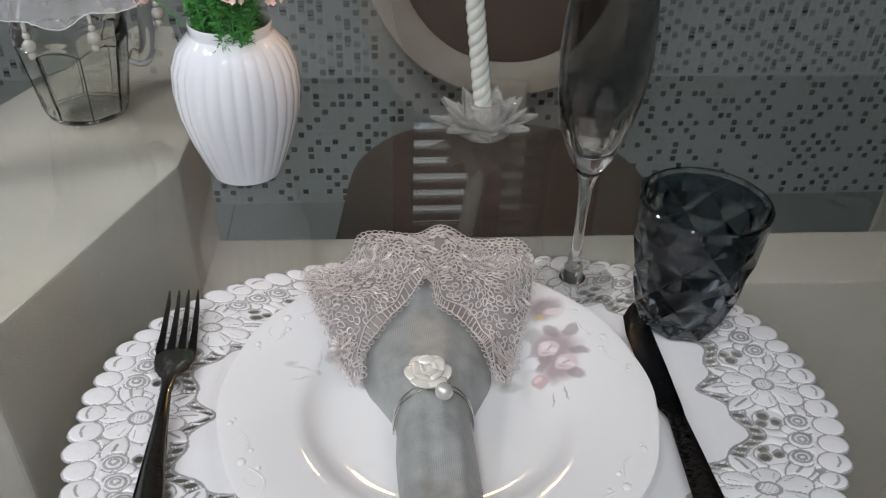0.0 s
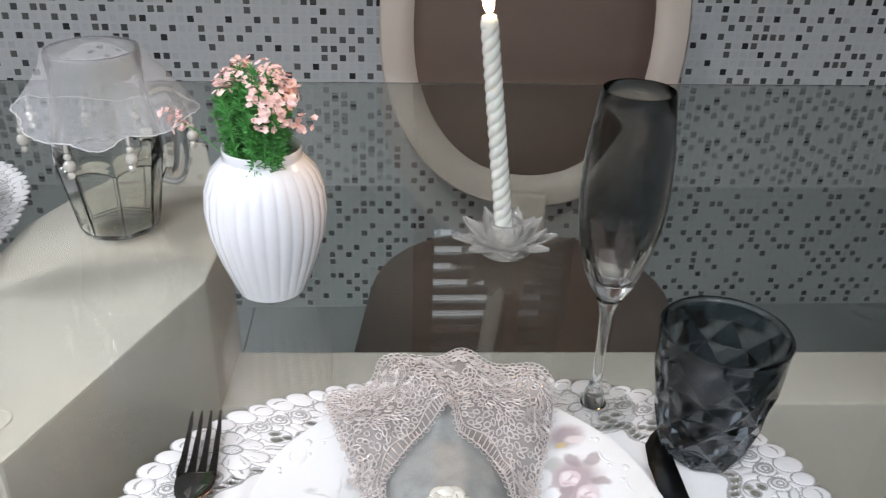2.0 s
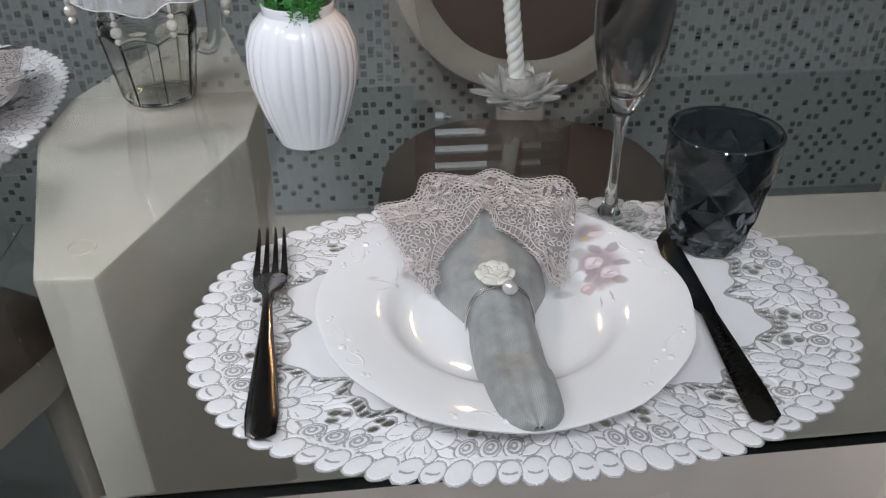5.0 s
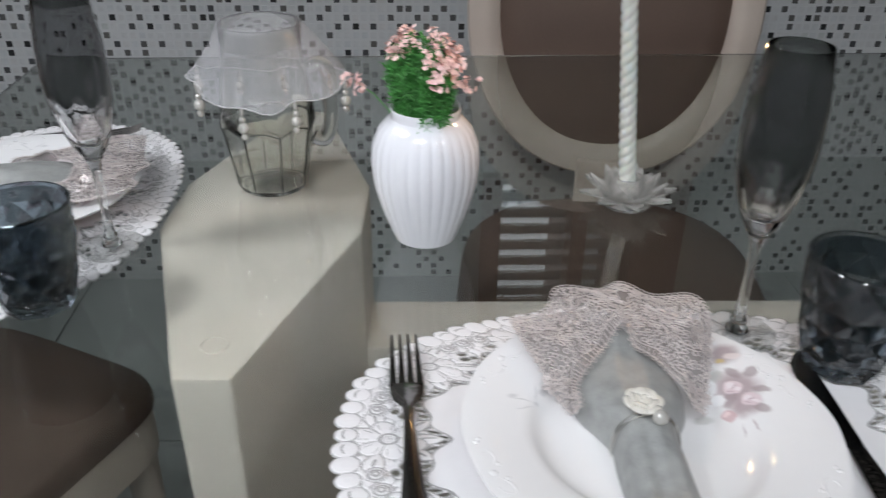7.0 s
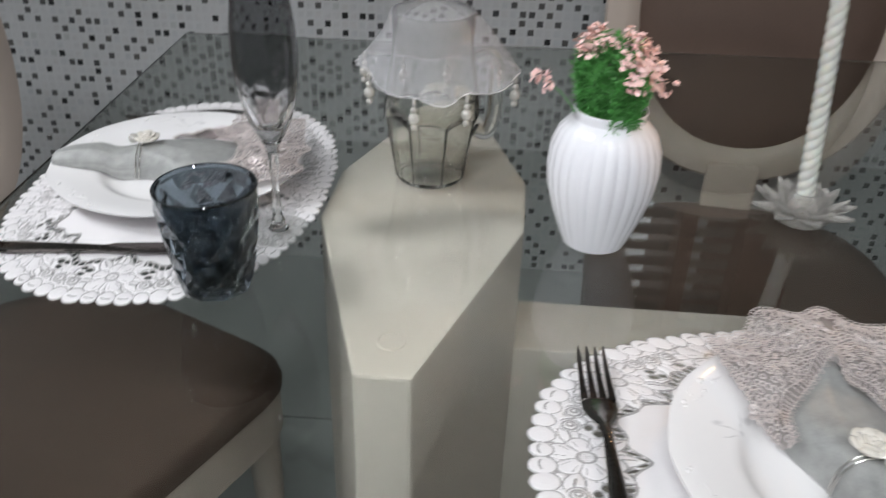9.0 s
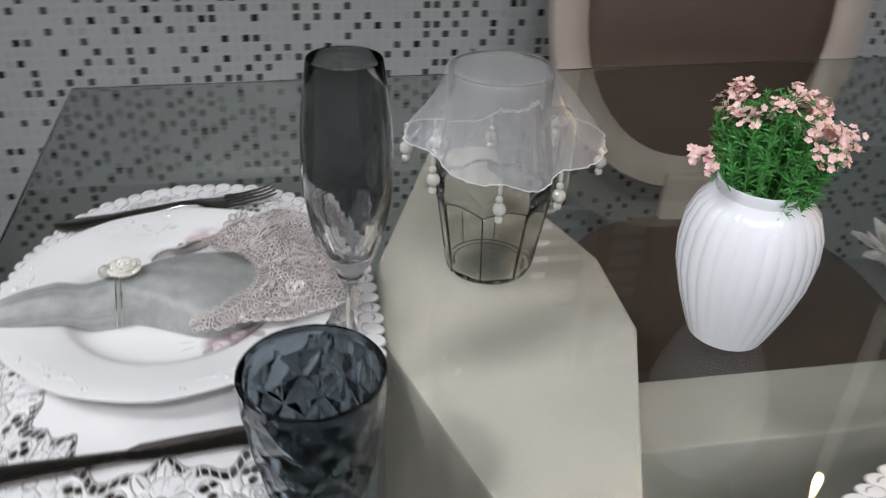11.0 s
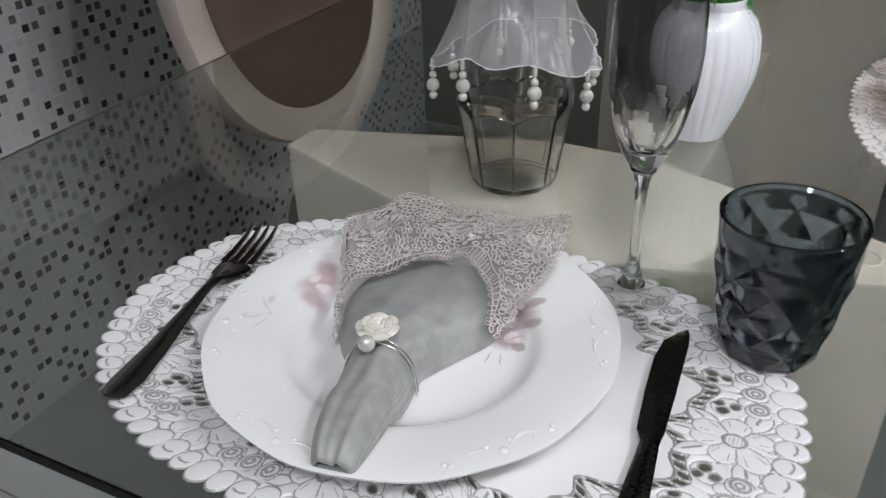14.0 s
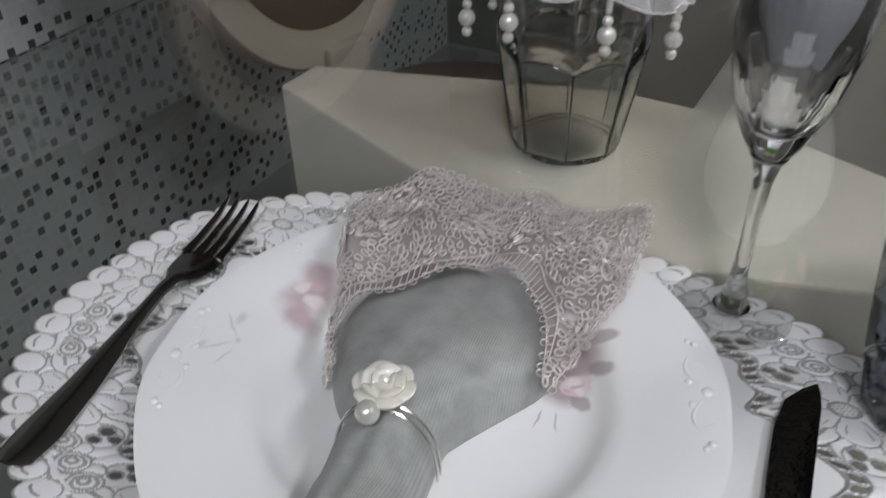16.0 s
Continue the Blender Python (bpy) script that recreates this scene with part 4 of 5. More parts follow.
def napkin(m, label, back, rows_of, inner_of, outer_of):
    """A gathered napkin with its ring at the origin and the lace fan along +y, the plate's middle `back` ahead of the ring.
    rows_of: (y, left, right, height) of the cloth; inner_of, outer_of: the two edges of the lace."""
    th = thing("napkin", m, label, "napkin", "napkins")

    def bed(x, y):
        return plate_height(min(0.1185, math.hypot(x, y - back))) + 0.0008

    # cloth: gathered tail and smooth fan
    b = bmesh.new()
    path = spline([(y, x0, x1) for y, x0, x1, hh in rows_of], 4 * (len(rows_of) - 1))
    highs = spline([(y, hh, 0) for y, x0, x1, hh in rows_of], 4 * (len(rows_of) - 1))
    rows = []
    n = 26
    for (y, x0, x1), (_, hh, _) in zip(path, highs):
        row = []
        for j in range(n + 1):
            q = -1 + 2 * j / n
            x = (x0 + x1) / 2 + (x1 - x0) / 2 * math.copysign(abs(q) ** 0.9, q)
            soft = (1 - abs(q)) * min(1, abs(y) / 0.012 + 0.25)
            fold = (0.0012 * math.sin(6 * q + 0.6 + 18 * y) + 0.0008 * math.sin(13 * q - 40 * y)) * soft
            z = bed(x, y) + hh * max(0.0, 1 - abs(q) ** 2.6) ** 0.55 + fold * (1 if abs(q) < 0.98 else 0)
            row.append(b.verts.new((x, y, z)))
        rows.append(row)
    for p, q in zip(rows, rows[1:]):
        for j in range(n):
            b.faces.new((p[j], p[j + 1], q[j + 1], q[j]))
    low = [[b.verts.new((v.co.x, v.co.y, bed(v.co.x, v.co.y))) for v in (r[0], r[-1])] for r in rows]
    for (p, lp), (q, lq) in zip(zip(rows, low), zip(rows[1:], low[1:])):
        b.faces.new((p[0], q[0], lq[0], lp[0]))
        b.faces.new((p[-1], q[-1], lq[1], lp[1]))
        b.faces.new((lp[0], lq[0], lq[1], lp[1]))
    part("cloth", b, M_SATIN, th, "grey satin cloth gathered by the ring", 70)

    # lace hem: between an inner and an outer curve
    inner = spline([(x, y, 0) for x, y in inner_of], 160)
    outer = spline([(x, y, 0) for x, y in outer_of], 160)

    def on(u, v):
        u = min(max(u, 0), 1) * 160
        k = min(int(u), 159)
        f = u - k
        p = inner[k].lerp(inner[k + 1], f).lerp(outer[k].lerp(outer[k + 1], f), v)
        rise = 0.0285 - 0.009 * v + 0.0045 * math.sin(9.4 * u / 160 * 2 + 0.7) * v + 0.0025 * math.sin(31 * u / 160 + 3 * v) - 0.006 * v
        rise *= 0.55 + 0.45 * math.sin(math.pi * min(1, max(0, u / 160)) * 0.9 + 0.15)
        far = math.hypot(p.x, p.y - back)
        return Vector((p.x, p.y, bed(p.x, p.y) + rise * (1 if far < 0.122 else 0.95)))
    web = bmesh.new()
    grid = [[web.verts.new(on(i / 80, j / 10) - Vector((0, 0, 0.0006))) for j in range(11)] for i in range(81)]
    for i in range(80):
        for j in range(10):
            web.faces.new((grid[i][j], grid[i + 1][j], grid[i + 1][j + 1], grid[i][j + 1]))
    part("net", web, M_NET, th, "fine silver net under the lace threads")
    lift = Vector((0, 0, 0.0007))
    # flowers of raised petals, their middles (u, v) and sizes
    blooms = [(0.5, 0.66, 0.0165), (0.33, 0.6, 0.0135), (0.67, 0.62, 0.0135), (0.19, 0.62, 0.0115), (0.82, 0.6, 0.0115), (0.08, 0.55, 0.009), (0.93, 0.55, 0.009)]
    # ground: small uneven loops of cord, close together, leaning with the swirl round the flowers
    pick, spots = random.Random(8), []
    for _ in range(9000):
        u, v = pick.random(), 0.14 + 0.83 * pick.random()
        c = on(u, v)
        if any((c - on(u0, v0)).length < 0.8 * size for u0, v0, size in blooms):
            continue
        if all((c.x - q.x) ** 2 + (c.y - q.y) ** 2 > 0.0035 ** 2 for q, _, _ in spots):
            spots.append((c, u, v))
    loops = bmesh.new()
    for c, u, v in spots:
        du, dv = (on(u + 0.01, v) - on(u - 0.01, v)).normalized(), (on(u, min(1, v + 0.05)) - on(u, v - 0.05)).normalized()
        up = du.cross(dv)
        up = (up if up.z > 0 else -up).normalized()
        dv = up.cross(du)
        turned, long, wide = 14 * u + 6 * v + pick.uniform(-0.5, 0.5), pick.uniform(0.0019, 0.0029), pick.uniform(0.0012, 0.0018)
        ring = []
        for i in range(9):
            t = 2 * math.pi * i / 9
            x, y = long * math.cos(t), wide * math.sin(t) * (1 - 0.25 * math.cos(t))
            ring.append(c + (x * math.cos(turned) - y * math.sin(turned)) * du + (x * math.sin(turned) + y * math.cos(turned)) * dv + up * (0.0008 + 0.0004 * math.sin(t + u * 40)))
        tube(ring, pick.uniform(0.00042, 0.00062), 4, loops, True)
    # ladder of short bars along the inner edge
    for i in range(64):
        u = (i + 0.5) / 64
        tube([on(u + 0.004 * math.sin(0.9 * i), v) + lift for v in (0.0, 0.05, 0.1 + 0.03 * math.sin(0.6 * i))], 0.00042, 4, loops)
    tube([on(i / 200, 0.115 + 0.025 * math.sin(0.19 * i)) + lift for i in range(201)], 0.0005, 4, loops)
    part("lace_ground", loops, M_LACE, th, "openwork of small silver cord loops", 60)
    hem = bmesh.new()
    for v, count, size in ((0.0, 40, 0.0019), (0.985, 76, 0.0022)):
        tube([on(i / 240, v) + Vector((0, 0, 0.001)) for i in range(241)], 0.0004, 4, hem)
        for j in range(count):
            c = on((j + 0.5) / count, v) + Vector((0, 0, 0.0012))
            out = (on((j + 0.5) / count, 1) - on((j + 0.5) / count, 0)).normalized() * (1 if v > 0.5 else -1)
            c += out * size * 0.6
            tube([c + Vector((size * math.cos(t), size * math.sin(t), 0)) for t in (2 * math.pi * i / 10 for i in range(10))], 0.00034, 3, hem, True)
    part("lace_edge", hem, M_LACE, th, "scalloped silver cord edge", 60)
    for u0, v0, size in blooms:
        c = on(u0, v0)
        # the flower lies on the slope of the lace
        du, dv = (on(u0 + 0.02, v0) - on(u0 - 0.02, v0)).normalized(), (on(u0, v0 + 0.1) - on(u0, v0 - 0.1)).normalized()
        up = du.cross(dv)
        up = (up if up.z > 0 else -up).normalized()
        dv = up.cross(du)
        ros = bmesh.new()
        petals = 7
        for j in range(petals):
            a = 2 * math.pi * j / petals + u0 * 9
            for shrink in (1.0, 0.72, 0.42):
                pts = []
                for i in range(14):
                    t = 2 * math.pi * i / 14
                    x, y = 0.6 + 0.4 * shrink * math.cos(t), 0.27 * shrink * math.sin(t)
                    pts.append(c + size * ((x * math.cos(a) - y * math.sin(a)) * du + (x * math.sin(a) + y * math.cos(a)) * dv) + up * (0.0016 + 0.0006 * math.cos(t)))
                tube(pts, 0.00042 if shrink == 1 else 0.0003, 3, ros, True)
        for ring in (0.22, 0.12):
            tube([c + size * ring * (math.cos(t) * du + math.sin(t) * dv) + up * 0.002 for t in (2 * math.pi * i / 12 for i in range(12))], 0.0004, 3, ros, True)
        part("lace_rosette", ros, M_LACE, th, "raised lace flower", 60)
    return th


def napkin_ring(m, label, back=0.0, side=1):
    """A wire ring with a white rose and a pearl on one side of it."""
    th = thing("napkin_ring", m, label, "napkin ring", "napkin rings")
    z0 = plate_height(abs(back)) + 0.0005
    for dy in (-0.0012, 0.0012):
        pts = [(0.0222 * math.cos(t), dy * 1.5 + 0.004 * math.sin(t), z0 + 0.0008 + 0.0305 * max(0, math.sin(t)) ** 0.8) for t in (math.pi * i / 30 for i in range(31))]
        part("wire", tube(pts, 0.00055, 6), M_SILVER, th, "thin silver wire hoop")
    top = z0 + 0.0325
    rose = (-0.003, 0.0095, top)
    for count, rad, size, lift, off in ((6, 0.0076, 0.006, 24, 0), (5, 0.0052, 0.0055, 50, 25), (4, 0.0026, 0.0046, 70, 10)):
        for k in range(count):
            a = off + 360 * k / count
            pm = spot(*rose) @ pose(0, 0, 0, 0, 0, a) @ spot(rad, 0, 0.0012 + 0.0022 * (lift / 40)) @ pose(0, 0, 0, 0, -lift, 0) @ Matrix.Diagonal((1, 1.1, 0.36, 1))
            part("rose_petal", ball(size, pm, None, 14, 8), M_ROSE, th)
    part("rose_heart", ball(0.0026, spot(rose[0], rose[1], top + 0.0062)), M_ROSE, th)
    part("pearl", ball(0.0050, spot(0.0045 * side, -0.004, top + 0.0022), None, 20, 12), M_PEARL, th, "round white pearl")
    part("bead", ball(0.0016, spot(0.0075 * side, 0.0015, top + 0.001)), M_SILVER, th)
    return th


Z = TOP + 0.0005
ZM = TOP + 0.0023
placemat(spot(0.554, 0.831, Z) @ pose(0, 0, 0, 0, 0, 1), "white oval openwork placemat with embossed flowers and scalloped edge")
placemat(spot(-0.007, 1.181, Z) @ pose(0, 0, 0, 0, 0, -90), "white oval openwork placemat at the table's end")
plate(spot(0.538, 0.818, ZM), "white porcelain plate with a scalloped rim and pink flower decor", M_PLATE_LONG)
plate(spot(-0.013, 1.188, ZM) @ pose(0, 0, 0, 0, 0, -90) @ Matrix.Scale(1.03, 4), "white porcelain plate with pink flower decor at the table's end", M_PLATE_END)
tumbler(spot(0.705, 0.9, ZM), "smoke-blue pressed glass tumbler with diamond facets beside the knife")
tumbler(spot(0.083, 0.995, ZM) @ pose(0, 0, 0, 0, 0, 20), "smoke-blue pressed glass tumbler with diamond facets at the table's end")
flute(spot(0.642, 0.941, ZM + 0.0012), "tall smoke grey champagne flute behind the plate")
flute(spot(0.112, 1.087, ZM + 0.0012), "tall smoke grey champagne flute beside the glass jug")
fork(spot(0.389, 0.722, ZM) @ pose(0, 0, 0, 0, 0, 2.5), "dark polished steel fork on the placemat")
fork(spot(-0.127, 1.326, ZM) @ pose(0, 0, 0, 0, 0, -80.5) @ Matrix.Diagonal((1.08, 0.945, 1, 1)), "dark polished steel fork at the table's end")
knife(spot(0.672, 0.709, ZM) @ pose(0, 0, 0, 0, 0, -1), "dark polished steel table knife on the placemat")
knife(spot(-0.128, 1.03, ZM) @ pose(0, 0, 0, 0, 0, -86), "dark polished steel table knife at the table's end")


NAP_1 = spot(0.534, 0.805, ZM)
NAP_2 = spot(-0.052, 1.187, ZM) @ pose(0, 0, 0, 0, 0, -80) @ spot(0, 0.008, 0)
napkin(NAP_1, "grey satin napkin with silver lace hem, gathered by a ring", 0.010,
       [(-0.108, 0.001, 0.007, 0.003), (-0.105, -0.006, 0.014, 0.007), (-0.093, -0.0142, 0.0208, 0.0115), (-0.07, -0.0183, 0.022, 0.0165), (-0.04, -0.0209, 0.0221, 0.0225), (-0.018, -0.0214, 0.0216, 0.027), (0.0, -0.0205, 0.0205, 0.0295),
        (0.008, -0.0235, 0.0235, 0.0305), (0.018, -0.029, 0.029, 0.031), (0.03, -0.0357, 0.0353, 0.0305), (0.045, -0.0389, 0.0381, 0.029), (0.06, -0.0372, 0.0358, 0.0265), (0.078, -0.0275, 0.026, 0.0235), (0.1, -0.011, 0.007, 0.019)],
       [(-0.0385, 0.024), (-0.0375, 0.045), (-0.022, 0.064), (-0.004, 0.086), (0.004, 0.089), (0.010, 0.07), (0.027, 0.054), (0.033, 0.036), (0.0385, 0.02)],
       [(-0.043, 0.026), (-0.062, 0.07), (-0.074, 0.112), (-0.046, 0.126), (-0.036, 0.139), (-0.004, 0.147), (0.016, 0.158), (0.036, 0.139), (0.064, 0.131), (0.072, 0.105), (0.058, 0.06), (0.0435, 0.024)])
napkin(NAP_2, "grey satin napkin with silver lace hem at the table's end", 0.032,
       [(-0.091, -0.003, 0.015, 0.004), (-0.088, -0.0062, 0.0182, 0.008), (-0.07, -0.013, 0.0195, 0.0145), (-0.04, -0.019, 0.0202, 0.0215), (-0.018, -0.0218, 0.0205, 0.026), (0.0, -0.022, 0.0205, 0.0285),
        (0.008, -0.03, 0.0245, 0.029), (0.018, -0.037, 0.0315, 0.0285), (0.03, -0.043, 0.0405, 0.0275), (0.045, -0.048, 0.051, 0.0262), (0.06, -0.05, 0.053, 0.0235), (0.08, -0.047, 0.05, 0.0195), (0.1, -0.036, 0.042, 0.015)],
       [(-0.036, 0.018), (-0.044, 0.036), (-0.04, 0.055), (-0.021, 0.072), (0.004, 0.09), (0.018, 0.094), (0.034, 0.087), (0.047, 0.066), (0.0515, 0.04)],
       [(-0.038, 0.016), (-0.052, 0.055), (-0.063, 0.096), (-0.076, 0.134), (-0.05, 0.146), (-0.034, 0.156), (0.0, 0.156), (0.02, 0.162), (0.036, 0.152), (0.06, 0.15), (0.079, 0.156), (0.078, 0.12), (0.07, 0.085), (0.0545, 0.038)])
napkin_ring(NAP_1, "silver wire napkin ring with a white rose and a pearl", 0.010)
napkin_ring(NAP_2 @ spot(0, -0.01, 0), "silver wire napkin ring with a white rose at the table's end", 0.042, -1)


# ---- vase ----
def vase(m):
    th = thing("vase", m, "white glazed ribbed vase with small pink artificial flowers", "vase")
    p = [(0, 0), (0.0245, 0), (0.0283, 0.002), (0.0325, 0.012), (0.0408, 0.035), (0.0468, 0.058), (0.0485, 0.076), (0.047, 0.094), (0.0412, 0.1085), (0.0338, 0.1165), (0.0308, 0.1195), (0.0303, 0.1225), (0.0311, 0.1265), (0.0303, 0.1278), (0.0272, 0.126), (0.0264, 0.118), (0.03, 0.11), (0.03, 0.09), (0, 0.088)]

    def ribs(r, a, z):
        k = max(0.0, min(1.0, (z - 0.006) / 0.02)) * max(0.0, min(1.0, (0.114 - z) / 0.012)) if r > 0.031 else 0
        return r * (1 - 0.021 * k * (1 - abs(math.cos(14 * a)) ** 0.7) * 1.3)
    foot, neck = 3, 10
    part("foot", lathe(p[:foot], 96), M_VASE, th, "plain low foot", 60)
    part("body", lathe(p[foot - 1:neck + 1], 240, ribs), M_VASE, th, "white ribbed glazed body", 60)
    part("rim", lathe(p[neck:], 96), M_VASE, th, "plain lipped rim", 60)
    return th


vase(spot(0.4, 1.108, Z) @ Matrix.Scale(1.02, 4))


def flowers(m):
    th = thing("artificial_flowers", m, "small pink artificial flowers with fine green leaves in the vase", "flowers")
    rng = random.Random(11)
    stems = bmesh.new()
    heads = []
    for k in range(64):
        a, lean = rng.uniform(0, 2 * math.pi), rng.uniform(0, 1) ** 0.6
        reach = 0.036 * lean
        high = 0.069 - 0.020 * lean ** 2 + rng.uniform(-0.012, 0.006)
        along, across = 1.3 * reach * math.cos(a), 0.78 * reach * math.sin(a)
        end = Vector((0.5 * along + 0.866 * across, -0.866 * along + 0.5 * across, high)) + Vector((-0.003, 0, 0))
        start = Vector((end.x * 0.62, end.y * 0.62, -0.016))
        pts = [start.lerp(end, t) + Vector((0, 0, 0.014 * t * (1 - t))) for t in (0, 0.25, 0.5, 0.75, 1)]
        tube(pts, [0.0009, 0.0008, 0.0007, 0.0006, 0.0004], 4, stems)
        heads.append((pts, end, lean))
    part("stem", stems, M_GREEN, th, "thin green stems")
    leaf = bmesh.new()
    for pts, end, lean in heads:
        for j in range(95):
            t = rng.uniform(0.13, 0.98 if lean < 0.55 else 0.88)
            i = min(int(t * 4), 3)
            c = pts[i].lerp(pts[i + 1], t * 4 - i)
            d = Vector((rng.uniform(-1, 1), rng.uniform(-1, 1), rng.uniform(-0.2, 1.0))).normalized()
            side = d.cross(Vector((rng.uniform(-1, 1), rng.uniform(-1, 1), rng.uniform(-1, 1)))).normalized()
            ln, w = rng.uniform(0.005, 0.011), rng.uniform(0.0005, 0.0010)
            mid = c + d * ln * 0.5 + Vector((0, 0, 0.0006))
            v = [leaf.verts.new(q) for q in (c, mid + side * w, c + d * ln, mid - side * w)]
            leaf.faces.new((v[0], v[1], v[2])), leaf.faces.new((v[0], v[2], v[3]))
    tagged(part("leaves", leaf, M_GREEN, th, "fine needle-like green leaves", False), kind="stuff")
    spots = [p for p in heads if p[2] > 0.45 and (p[1].z > 0.05 or p[1].x > 0.01)][:28]
    spots += [([], Vector((-0.06, -0.012, 0.038)), 1), ([], Vector((0.04, -0.02, 0.035)), 1), ([], Vector((-0.056, -0.018, 0.033)), 1)]
    for _, end, lean in spots:
        b = bmesh.new()
        for f in range(15):
            c = end + Vector((rng.uniform(-1, 1), rng.uniform(-1, 1), rng.uniform(-0.6, 0.8))) * 0.0078
            n = (c - Vector((0, 0, -0.02)) + Vector((rng.uniform(-1, 1), rng.uniform(-1, 1), rng.uniform(-1, 1))) * 0.06).normalized()
            q = n.to_track_quat("Z", "Y").to_matrix().to_4x4()
            for k in range(5):
                a = 360 * k / 5 + f * 20
                pm = Matrix.Translation(c) @ q @ pose(0, 0, 0, 0, 0, a)
                v = [b.verts.new(pm @ Vector(p)) for p in ((0, 0, 0), (0.0014, -0.0012, 0.0006), (0.0027, -0.0008, 0.0010), (0.0027, 0.0008, 0.0010), (0.0014, 0.0012, 0.0006))]
                b.faces.new(v)
        part("flower_head", b, M_PINK, th, smooth=False)
    b = tube([(-0.02, -0.005, -0.004), (-0.043, -0.01, 0.024), (-0.058, -0.012, 0.035)], 0.0006, 4)
    part("stem", b, M_GREEN, th)
    return th


flowers(spot(0.398, 1.106, Z + 0.122))


# ---- jug with sheer cover ----
def jug(m):
    th = thing("glass_jug", m, "clear faceted glass jug under a sheer cover", "jug")

    def side(z):
        """Distance of the flat sides from the axis; they lean outwards."""
        return 0.0347 + 0.145 * z

    def round_body(z):
        pts = [(0, 0.0345), (0.004, 0.0372), (0.03, 0.0425), (0.05, 0.0462), (0.066, 0.0481), (0.08, 0.0484), (0.095, 0.0468), (0.125, 0.0418), (0.15, 0.0395), (0.172, 0.0405)]
        for (z0, r0), (z1, r1) in zip(pts, pts[1:]):
            if z <= z1:
                return r0 + (r1 - r0) * (z - z0) / (z1 - z0)
        return pts[-1][1]

    heights = [0.0005, 0.002, 0.005, 0.012, 0.03] + [0.038 + 0.0014 * k for k in range(32)] + [0.09, 0.095, 0.11, 0.125, 0.15, 0.172]
    prof = [(0, 0.0012), (0.029, 0.0012), (0.031, 0.0)] + [(round_body(z), z) for z in heights] + [(0.0398, 0.1735)]
    prof += [(round_body(z) - 0.0022, z) for z in (0.172, 0.15, 0.125, 0.11, 0.095, 0.085, 0.075, 0.07, 0.065, 0.06, 0.055, 0.05, 0.04, 0.02, 0.005)] + [(0.0295, 0.0042), (0, 0.0042)]

    def arch(q):
        """Height at which a panel ends below the round body: low bows between the edges."""
        return 0.075 - 0.0065 * (q / (math.pi / 8)) ** 2

    def facet(r, a, z):
        """Eight flat panels cut into the round body, arched where they run out at the top."""
        q = (a - radians(10)) % (math.pi / 4) - math.pi / 8
        flat = side(z) / math.cos(q) + 0.004 * max(0.0, 1 - z / 0.009)
        if r < round_body(z) - 0.001:
            return min(r - 0.001, flat - 0.004) if z < 0.078 else r
        return min(r, flat - 0.0012) if z < arch(q) else r

    part("body", lathe(prof, 288, lambda r, a, z: facet(r, a, z) if r > 0.0312 and z < 0.096 else r), M_JUG, th, "clear faceted glass body", 30)

    # thin tubes along panel edges and arches, coloured dark to imitate refraction
    for k in range(8):
        a0 = radians(10) + math.pi / 4 * k
        top = arch(math.pi / 8)
        rib = [(z, min(round_body(z), side(z) / math.cos(math.pi / 8) - 0.0012)) for z in (0.003 + (top - 0.003) * i / 12 for i in range(13))]
        part("edge", tube([(r * math.cos(a0), r * math.sin(a0), z) for z, r in rib], 0.0007, 6), M_JUG_EDGE_SHADE, th, "glass edge between two panels, tinted dark for refraction")
        bow = []
        for i in range(17):
            q = math.pi / 8 * (i / 8 - 1)
            z = arch(q)
            bow.append((round_body(z) * math.cos(a0 + math.pi / 8 + q), round_body(z) * math.sin(a0 + math.pi / 8 + q), z))
        part("edge", tube(bow, 0.0006, 6), M_JUG_EDGE_SHADE, th, "thin edge over a panel, tinted dark for refraction")
    # same painted refraction line round the foot
    part("edge", tube([(0.0342 * math.cos(a), 0.0342 * math.sin(a), 0.0016) for a in (2 * math.pi * i / 72 for i in range(72))], 0.0008, 6, None, True), M_JUG_EDGE_SHADE, th, "ring at the foot, tinted dark for refraction")
    part("handle", tube(spline([(0.043, 0, 0.124), (0.056, 0, 0.129), (0.0645, 0, 0.118), (0.065, 0, 0.09), (0.0635, 0, 0.062), (0.057, 0, 0.046), (0.0455, 0, 0.05)], 30), 0.0075, 14), M_JUG, th, "thick glass handle")
    return th


jug(spot(0.24, 1.227, Z) @ pose(0, 0, 0, 0, 0, 12))


